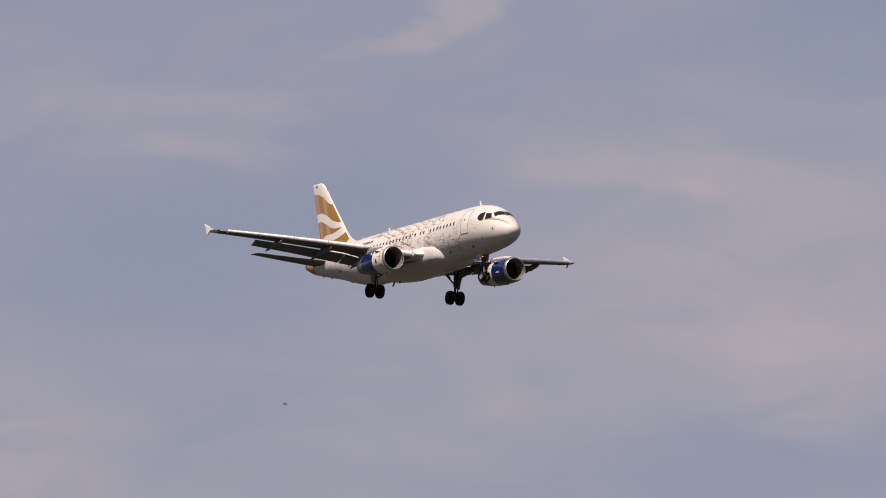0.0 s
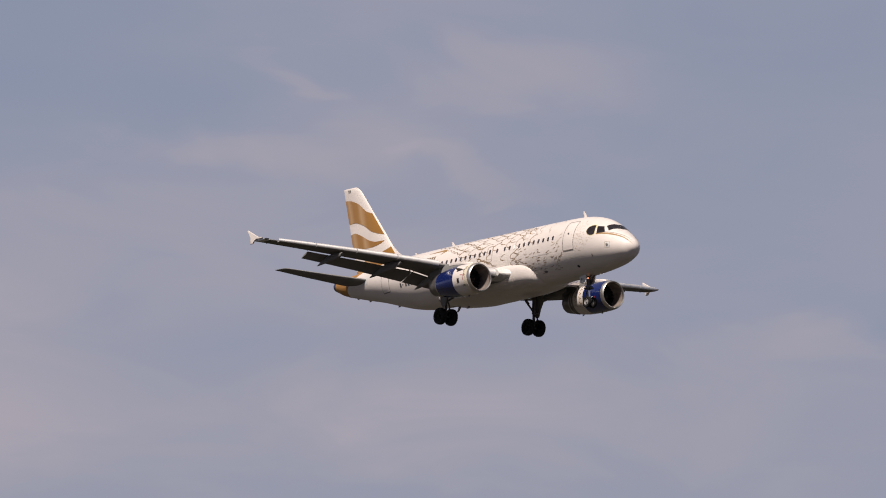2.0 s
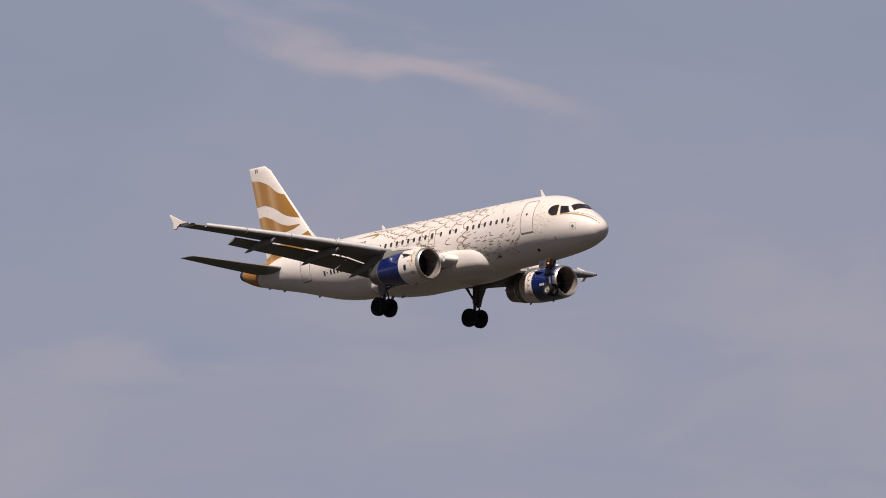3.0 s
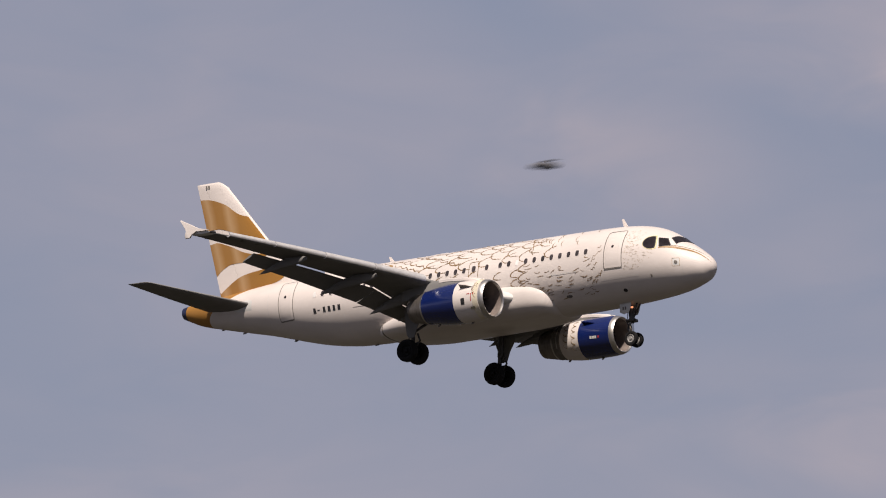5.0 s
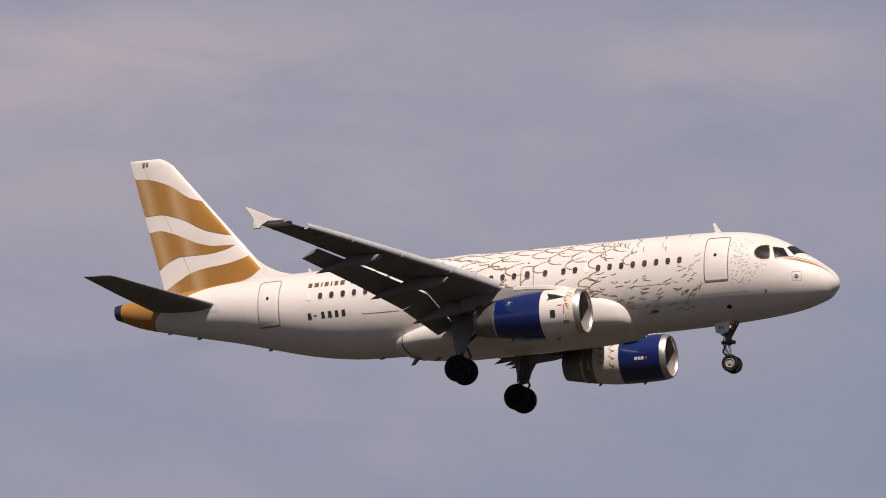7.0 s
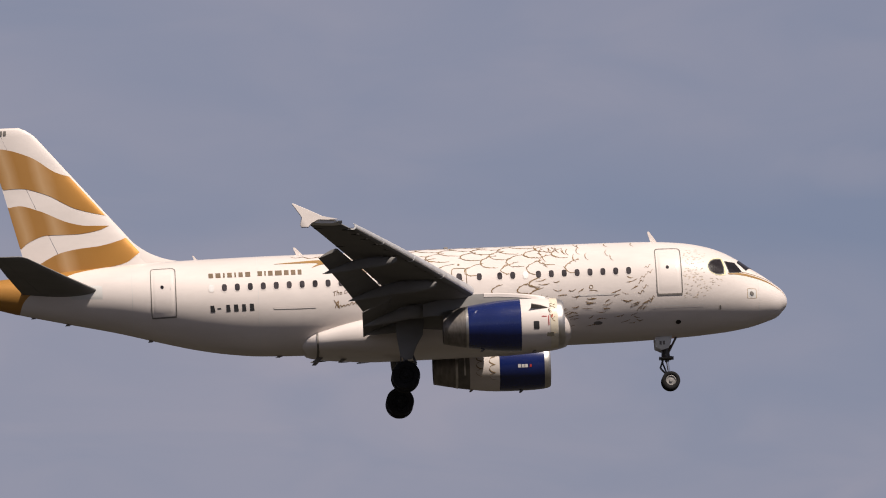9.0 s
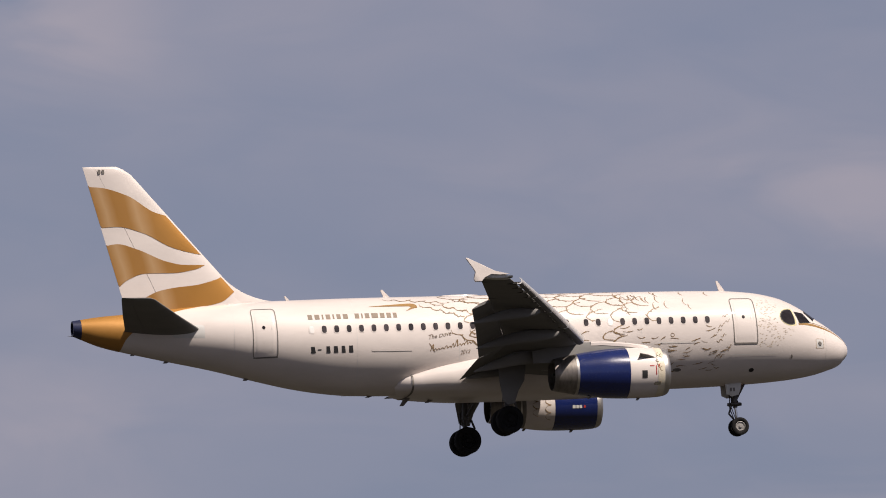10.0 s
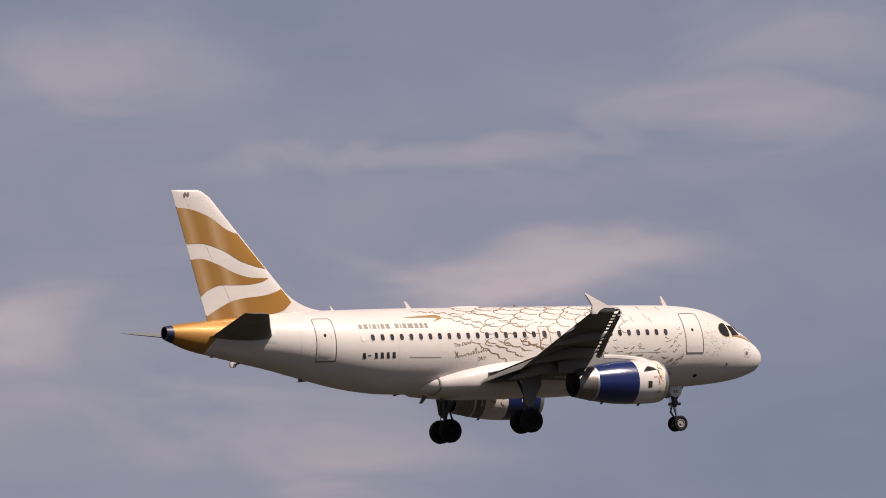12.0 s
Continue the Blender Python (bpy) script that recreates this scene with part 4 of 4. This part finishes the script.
# ---- landing gear ----
def wheel(parent, cx, cy, cz, r, w, out):
    """A tyre with rounded shoulders, grooves and a dished rim."""
    k = w / 2
    prof = [(-k * 0.6, r * 0.55), (-k * 0.95, r * 0.68), (-k, r * 0.82), (-k * 0.82, r * 0.95), (-k * 0.4, r), (-k * 0.1, r), (-k * 0.07, r * 0.985), (k * 0.07, r * 0.985), (k * 0.1, r), (k * 0.4, r), (k * 0.82, r * 0.95), (k, r * 0.82), (k * 0.95, r * 0.68), (k * 0.6, r * 0.55)]
    wh = part("wheel", turned(prof, (cx, cy, cz), 36, "y"), RUBBER, parent, "black rubber tyre")
    for o in (-1, 1):
        part("rim", turned([(o * k * 0.62, r * 0.56), (o * k * 0.75, r * 0.50), (o * k * 0.40, r * 0.42), (o * k * 0.40, r * 0.20), (o * k * 0.85, r * 0.16), (o * k * 0.85, 0.001)], (cx, cy, cz), 24, "y"), HUB if r < 0.45 else RUBBER, wh)
    return wh


def make_main_gear(side):
    y, s, z = -3.80 * side, 16.16, -3.69
    leg = part("main_gear", tube((-16.0, y, -1.2), (-16.12, y, -2.75), 0.17, 0.15, 16), LEG, airliner, "dark main landing gear leg with twin wheels")
    part("oleo", tube((-16.12, y, -2.7), (-s, y, z), 0.10, 0.10, 14), LEG, leg)
    part("axle", tube((-s, y - 0.62, z), (-s, y + 0.62, z), 0.07, 0.07, 12), LEG, leg)
    for d in (-1, 1):
        wheel(leg, -s, y + d * 0.465, z, 0.585, 0.42, d)
    part("side_stay", join(tube((-15.6, y + side * 1.5, -1.6), (-16.05, y + side * 0.1, -2.6), 0.07), tube((-16.0, y + side * 1.0, -1.5), (-16.02, y + side * 0.5, -2.1), 0.05)), LEG, leg)
    part("drag_link", join(tube((-15.85, y, -2.75), (-15.70, y, -3.15), 0.05), tube((-15.70, y, -3.15), (-16.05, y, -3.5), 0.05)), LEG, leg)
    part("brake_hose", tube((-16.3, y - side * 0.1, -2.4), (-16.35, y - side * 0.1, -3.5), 0.025, 0.025, 6), BLACK, leg)
    door = [(15.30, -1.35), (16.48, -1.35), (16.46, -2.05), (16.34, -2.85), (16.16, -3.02), (15.86, -2.98), (15.66, -2.45), (15.38, -2.0)]
    part("leg_door", plate(door, y - side * 0.26, 0.07), GREY, leg, "grey leg door plate")
    return leg


make_main_gear(1)
make_main_gear(-1)


def make_nose_gear():
    leg = part("nose_gear", tube((-5.25, 0, -1.8), (-5.12, 0, -2.95), 0.11, 0.09, 14), LEG, airliner, "grey nose landing gear with twin wheels")
    part("oleo", tube((-5.12, 0, -2.9), (-5.02, 0, -3.76), 0.06, 0.06, 12), CHROME, leg)
    part("axle", tube((-5.02, -0.34, -3.77), (-5.02, 0.34, -3.77), 0.05), LEG, leg)
    for d in (-1, 1):
        wheel(leg, -5.02, d * 0.25, -3.77, 0.385, 0.22, d)
    part("drag_stay", join(tube((-4.66, 0.16, -1.85), (-5.10, 0.06, -2.65), 0.045), tube((-4.66, -0.16, -1.85), (-5.10, -0.06, -2.65), 0.045)), LEG, leg)
    part("torque_link", join(tube((-5.3, 0, -2.9), (-5.42, 0, -3.2), 0.04), tube((-5.42, 0, -3.2), (-5.12, 0, -3.55), 0.04)), LEG, leg)
    part("steering_collar", turned([(-0.12, 0.13), (0.12, 0.13)], (-5.13, 0, -2.72), 14, "y"), LEG, leg)
    part("shock_cylinder", tube((-5.19, 0, -2.15), (-5.13, 0, -2.86), 0.155, 0.145, 16), LEG, leg)
    part("lower_yoke", join(tube((-5.04, -0.15, -3.62), (-5.04, 0.15, -3.62), 0.085, 0.085, 12), tube((-5.06, 0, -3.40), (-5.02, 0, -3.77), 0.095, 0.085, 12)), LEG, leg)
    part("tow_fitting", box(-5.02, -4.86, -0.07, 0.07, -3.66, -3.54), LEG, leg)
    for d in (-1, 1):
        part("steering_cylinder", tube((-5.36, d * 0.20, -2.80), (-4.94, d * 0.20, -2.80), 0.065, 0.065, 12), LEG, leg)
        part("hydraulic_hose", join(tube((-5.30, d * 0.13, -2.30), (-5.33, d * 0.14, -2.95), 0.022, 0.022, 8), tube((-5.33, d * 0.14, -2.95), (-5.12, d * 0.12, -3.55), 0.020, 0.020, 8)), BLACK, leg)
    part("steering_jack", box(-5.45, -4.85, -0.10, 0.10, -2.86, -2.74), LEG, leg)
    part("taxi_light", turned([(0.0, 0.001), (0.02, 0.04), (0.0, 0.055), (-0.10, 0.04), (-0.11, 0.001)], (-5.0, -0.15, -2.13), 14), LAMP, leg, "lit orange taxi light")
    part("taxi_light", turned([(0.0, 0.001), (0.05, 0.07), (0.0, 0.10), (-0.12, 0.07), (-0.14, 0.001)], (-4.98, 0.17, -2.28), 14), LEG, leg)
    for d in (-1, 1):
        part("gear_door", plate([(4.9, -1.9), (5.62, -1.96), (5.60, -2.38), (5.35, -2.50), (5.05, -2.42), (4.95, -2.2)], d * 0.40, 0.04), PALE, leg, "small pale gear door")
    bars = []
    for i in range(2):
        bars.append(([Vector((-(5.20 + 0.14 * i + a), -0.425, z)) for a, z in ((0, -2.28), (0.09, -2.28), (0.09, -2.12), (0, -2.12))], [(0, 1, 2, 3)]))
    part("marking_bars", join(*bars), SEAM, leg)


make_nose_gear()


# ---- painted feathers and writing ----
def make_feathers():
    rnd = random.Random(21)
    # long overlapping feathers on the shoulder, pointing aft
    shapes = []
    for r in range(6):
        a0 = 0.47 + 0.19 * r
        for c in range(9):
            s0 = 8.9 + 1.28 * c + 0.62 * (r % 2) + 0.15 * r + rnd.uniform(-0.15, 0.15)
            if s0 > 18.0 - 0.25 * abs(r - 3) or rnd.random() < 0.08 + 0.30 * max(0, (11.5 - s0) / 2) + (0.35 if s0 > 14.8 else 0):
                continue
            long, half = 0.62 + 0.055 * (s0 - 9), 0.155 + rnd.uniform(-0.02, 0.02)
            pts = []
            for i in range(17):
                t = -1.5 + 3.0 * i / 16
                pts.append((s0 + long * (math.cos(t) - 0.2) + 0.35 * (a0 - 0.6) * math.sin(t) + rnd.uniform(-0.03, 0.03), a0 + half * math.sin(t) - 0.05 * math.cos(t) + rnd.uniform(-0.008, 0.008)))
            shapes.append(feather(pts, 0.042, rnd))
    for sh in shapes:
        part("feather_line", sh, INK, fuselage)
    # flank feathers below the windows
    for r in range(5):
        a0 = 0.14 - 0.115 * r
        for c in range(8):
            s0 = 10.2 + 1.05 * c + 0.5 * (r % 2)
            if s0 > (17.4 if r == 0 else 16.1) or (r > 1 and s0 > 10.9) or (r > 0 and s0 > 13.5) or rnd.random() < 0.15:
                continue
            pts = [(s0 + 0.62 * math.cos(t) + rnd.uniform(-0.03, 0.03), a0 + 0.10 * math.sin(t) - 0.04 * math.cos(t)) for t in [-1.3 + 2.6 * i / 10 for i in range(11)]]
            part("feather_line", feather(pts, 0.045, rnd), INK, fuselage)
    # long scalloped edges sweeping down and forward from the window line
    for s_a, z_a, s_b, z_b, waves in (
            (17.92, 0.47, 15.5, -0.75, 5), (17.1, 0.46, 14.9, -0.42, 4), (16.4, 0.45, 14.5, -0.15, 3), (15.1, 0.45, 13.8, 0.0, 3), (14.6, 0.30, 12.9, -0.40, 3),
            (20.6, 1.97, 17.7, 1.74, 5), (19.1, 1.66, 17.2, 1.06, 4), (18.6, 1.76, 16.6, 1.16, 4), (17.6, 1.90, 15.6, 1.50, 4), (16.1, 1.50, 14.6, 1.08, 3)):
        pts = []
        for k in range(34):
            u = k / 33
            bow = 0.13 * abs(math.sin(math.pi * waves * u))
            s1, z1 = s_a + (s_b - s_a) * u + bow, z_a + (z_b - z_a) * u - 0.5 * bow
            pts.append((s1 + rnd.uniform(-0.015, 0.015), up(s1, z1 + rnd.uniform(-0.015, 0.015))))
        part("feather_line", feather(pts, 0.045, rnd), INK, fuselage)
    # loose short strokes towards the neck
    for i in range(100):
        s0, a0 = rnd.uniform(5.9, 10.8), rnd.uniform(-0.80, 0.20)
        if rnd.random() < 0.45 * max(0, (s0 - 8.6) / 2) or (a0 > 0.0 and s0 < 9.5 and rnd.random() < 0.75):
            continue
        long = rnd.uniform(0.18, 0.48)
        tilt = rnd.uniform(-0.07, 0.05)
        bend = rnd.uniform(-0.035, 0.015)
        pts = [(s0 + long * (k / 6), a0 + tilt * (k / 6) + bend * math.sin(math.pi * k / 6)) for k in range(7)]
        part("feather_stroke", feather(pts, rnd.uniform(0.022, 0.038), rnd, skip=0.75), INK, fuselage)
    for i in range(22):
        s0, a0 = rnd.uniform(6.2, 10.5), rnd.uniform(0.5, 1.25)
        pts = [(s0 + 0.20 * math.cos(t), a0 + 0.13 * math.sin(t)) for t in [-1.2 + 0.3 * k + rnd.uniform(-0.04, 0.04) for k in range(rnd.randint(4, 8))]]
        part("feather_stroke", feather(pts, 0.030, rnd, skip=0.7), INK, fuselage)
    for i in range(9):
        s0, a0 = 6.0 + rnd.uniform(-0.25, 0.3), 0.42 - 0.11 * i + rnd.uniform(-0.04, 0.04) + 0.0
        pts = [(s0 + 0.26 * (k / 5 - 0.5), a0 + 0.03 * math.sin(k * 1.9 + i) - 0.012 * k) for k in range(6)]
        part("feather_stroke", hull_stroke(pts, 0.03, 0.007, 1, True, 0.4, rnd), INK, fuselage)
    # fine flecks behind the eye
    flecks = []
    for i in range(230):
        s0, z0 = rnd.uniform(2.7, 4.35), rnd.uniform(-0.55, 1.55)
        if z0 > _top(math.sqrt(s0)) - 0.12 or (s0 < 3.45 and 0.25 < z0 < 1.2) or abs(z0 - 0.45) > 0.35 + 0.7 * (s0 - 2.6):
            continue
        a0 = up(s0, z0)
        flecks.append(hull_stroke([(s0, a0), (s0 + 0.035, a0 - 0.005), (s0 + 0.07, a0 - 0.012)], 0.014, 0.007))
    ob = part("feather_flecks", join(*flecks), FLECK, fuselage, "fine brown flecks")
    tagged(ob, kind="stuff")


make_feathers()


def make_writing():
    def bars(name, s0, s1, z, h, widths, mat, label, gap=0.3, lean=0.0):
        """A row of plain bars in place of letters, from s0 forward to s1."""
        total = sum(widths) + gap * (len(widths) - 1)
        k, at = (s0 - s1) / total, s0
        for w in widths:
            if w > 0:
                a, b = at, at - w * k
                part(name, hull_stroke([(a, up(a, z)), ((a + b) / 2, up(a, z)), (b, up(b, z))], h, 0.009, 1, False), mat, fuselage, label)
            at -= (abs(w) + gap) * k

    bars("title_bar", 24.03, 22.30, 1.17, 0.25, [0.55, 0.6, 0.2, 0.55, 0.2, 0.5, 0.6], BRONZE, "plain bronze bar", 0.30)
    bars("title_bar", 22.00, 20.18, 1.18, 0.25, [0.6, 0.2, 0.6, 0.9, 0.6, 0.6, 0.5], BRONZE, "plain bronze bar", 0.30)
    bars("registration_bar", 24.00, 22.52, -0.25, 0.28, [0.55, -0.5, 0.5, 0.55, 0.5, 0.55], BLACK, "plain black bar", 0.5)
    bars("registration_bar", 23.72, 23.56, -0.25, 0.05, [1.0], BLACK, "")
    # ribbon emblem
    hi = curve_through([(19.22, 1.58), (19.27, 1.66), (19.5, 1.71), (20.1, 1.68), (21.3, 1.60)])
    lo = curve_through([(19.22, 1.49), (19.40, 1.52), (19.6, 1.575), (20.2, 1.585), (21.3, 1.59)])
    verts, n = [], 30
    for i in range(n + 1):
        s = 19.22 + 2.08 * i / n
        verts += [hull(s, up(s, lo(s)), 0.009), hull(s, up(s, hi(s)), 0.009)]
    part("ribbon_emblem", (verts, [(2 * i, 2 * i + 1, 2 * i + 3, 2 * i + 2) for i in range(n)]), GOLDLINE, fuselage, "bronze ribbon shape")
    tail = []
    for i in range(13):
        u = i / 12
        s, z, w = 19.23 + 0.50 * u, 1.50 - 0.15 * u ** 1.4, 0.13 * (1 - u) + 0.02
        tail += [hull(s, up(s, z + w), 0.010), hull(s, up(s, z), 0.010)]
    part("ribbon_emblem", (tail, [(2 * i, 2 * i + 1, 2 * i + 3, 2 * i + 2) for i in range(12)]), GOLDLINE, fuselage)
    # handwriting: the title as words, the signature as a plain scrawl
    for words, s, z, size in (("The Dove", 18.95, 0.06, 0.25), ("2012", 17.57, -0.60, 0.22)):
        cu = bpy.data.curves.new("handwriting", "FONT")
        cu.body, cu.size, cu.shear, cu.extrude, cu.resolution_u = words, size, 0.2, 0.001, 2
        tmp = new("handwriting", cu)
        me = bpy.data.meshes.new_from_object(tmp.evaluated_get(bpy.context.evaluated_depsgraph_get()))
        bpy.data.objects.remove(tmp)
        for v in me.vertices:
            ss, zz = s - v.co.x, z + v.co.y * (1 + 0.18 * math.sin(9 * v.co.x)) + 0.17 * v.co.x
            v.co = hull(ss, up(ss, zz), 0.010)
        me.materials.clear()
        me.materials.append(INK)
        ob = new("handwriting", me)
        ob.parent = fuselage
        tagged(ob, "brown handwritten words")
    # an uneven hand: loops of changing height on a rising line, two tall strokes
    rnd = random.Random(3)
    at = 18.86
    tall = {0: 0.30, 6: 0.17, 7: 0.30, 10: 0.14}
    k = 0
    while at > 17.0:
        wide, high = rnd.uniform(0.10, 0.17), tall.get(k, rnd.uniform(0.07, 0.13))
        base = -0.44 + 0.17 * (18.86 - at)
        loop = [(at - wide * u - 0.25 * high * math.sin(math.pi * u), base + high * abs(math.sin(math.pi * (u + rnd.uniform(-0.05, 0.05))))) for u in [i / 8 for i in range(9)]]
        part("scrawl", hull_stroke([(q, up(q, h)) for q, h in loop], 0.034 if high > 0.2 else 0.026, 0.009, 1, False), INK, fuselage, "brown scrawled line" if k == 0 else "")
        at -= wide * rnd.uniform(0.9, 1.2)
        k += 1
    part("scrawl", hull_stroke([(18.90 - 0.04 * i, up(18.8, -0.10 - 0.06 * i)) for i in range(7)], 0.04, 0.0095, 1, True), INK, fuselage)


make_writing()


# ---- small flies near the lens ----
def make_fly():
    fly = new("fly")
    tagged(fly, "tiny dark fly crossing close to the lens", "insect", group="flies in the air")
    blob = lambda x, r, k: loft([[Vector((x + k * r * math.cos(u), r * math.sin(u) * math.cos(t), r * math.sin(u) * math.sin(t))) for t in [2 * math.pi * i / 10 for i in range(10)]] for u in (0.05, 0.5, 1.0, 1.57, 2.1, 2.6, 3.09)])
    part("body", join(blob(0.0, 0.0010, 1.6), blob(-0.0024, 0.0010, 2.0)), FLYSKIN, fly)
    part("head", blob(0.0020, 0.0008, 0.8), FLYSKIN, fly)
    for sd in (-1, 1):
        wing = [(0.0, 0.0), (-0.0008, 0.0022), (-0.0026, 0.0030), (-0.0040, 0.0022), (-0.0022, 0.0006)]
        part("insect_wing", loft([[Vector((x, sd * (y + 0.0006), 0.0009 + z)) for x, y in wing] for z in (0.0, 0.00015)]), FLYSKIN, fly)
    return fly


FLYSKIN = surface("dark_insect", (0.15, 0.15, 0.165), 0.7, shine=0.1, stain=0.1, scale=300.0)
fly_a = make_fly()
fly_b = copy_thing(fly_a, pose(0, 0, 0))
fly_c = copy_thing(fly_a, pose(0, 0, 0))


def toward(az, el, d):
    a, e = radians(az), radians(el)
    return EYE + d * Vector((math.cos(a) * math.cos(e), math.sin(a) * math.cos(e), math.sin(e)))


# ---- what moves ----
# The airliner's attitude: seconds, bank, pitch, heading.
ATTITUDE = [
    (0, -1.16, 2.48, -0), (0.1, -1.22, 2.57, 0), (0.5, -1.43, 2.92, 0.02), (1, -1.6, 3.18, -0.1),
    (1.5, -1.41, 2.95, -0.11), (2, -0.98, 2.49, 0.26), (2.5, -0.68, 2.14, 0.37), (2.7, -0.71, 2.19, 0.44),
    (3.1, -0.82, 2.3, 0.43), (3.5, -1.07, 2.53, 0.39), (3.9, -1.31, 2.76, 0.36), (4.3, -1.42, 2.86, 0.35),
    (4.5, -1.62, 3, 0.25), (5, -2.23, 3.44, 0.21), (5.5, -2.33, 3.48, 0.06), (6, -2, 3.23, -0.3),
    (6.5, -1.86, 3.08, -0.55), (7, -2.2, 3.11, -0.9), (7.2, -2.3, 3.14, -0.91), (7.6, -2.22, 3.12, -0.88),
    (8, -2.03, 3.08, -0.82), (8.4, -1.85, 3.05, -0.76), (8.8, -1.76, 3.03, -0.73), (9, -1.61, 3.03, -0.73),
    (9.5, -1.42, 3.11, -0.23), (10, -1.2, 3.19, 0.04), (10.5, -1.16, 3.19, -0.06), (11, -1.43, 3.09, -0.15),
    (11.5, -1.25, 3.18, -0.5), (11.9, -0.82, 3.43, -0.83), (12, -0.72, 3.49, -0.91),
]

START, SPEED = Vector((-566.85, 340.2, 81.77)), Vector((66.454, 0.0, -4.009))


def motions():
    rows = []
    for t, bank, pitch, heading in ATTITUDE:
        p = START + SPEED * t
        rows.append((t, pose(p.x, p.y, p.z, bank, -pitch, heading)))
    walk(airliner, rows)
    # each fly keeps to a straight line past the lens
    for fly, t0, d, from_way, to_way in ((fly_a, 1.0, 8.0, (144.935, 8.368), (147.179, 7.999)), (fly_b, 0.0, 11.0, (151.020, 6.000), (150.630, 5.640)), (fly_c, 5.0, 2.1, (123.481, 9.288), (125.817, 8.854))):
        here = toward(*to_way, d)
        speed = (here - toward(*from_way, d)) / 0.1
        heading = math.degrees(math.atan2(speed.y, speed.x))
        rows = []
        for t in sorted({0.0, t0, t0 + 0.1, t0 + 0.3, max(t0 - 0.1, 0.0), max(t0 - 0.3, 0.0), 12.0}):
            p = here + speed * (t - t0)
            z = here.z + max(-0.3, min(0.3, speed.z * (t - t0)))
            rows.append((t, pose(p.x, p.y, z, 0, 0, heading)))
        walk(fly, rows)


motions()
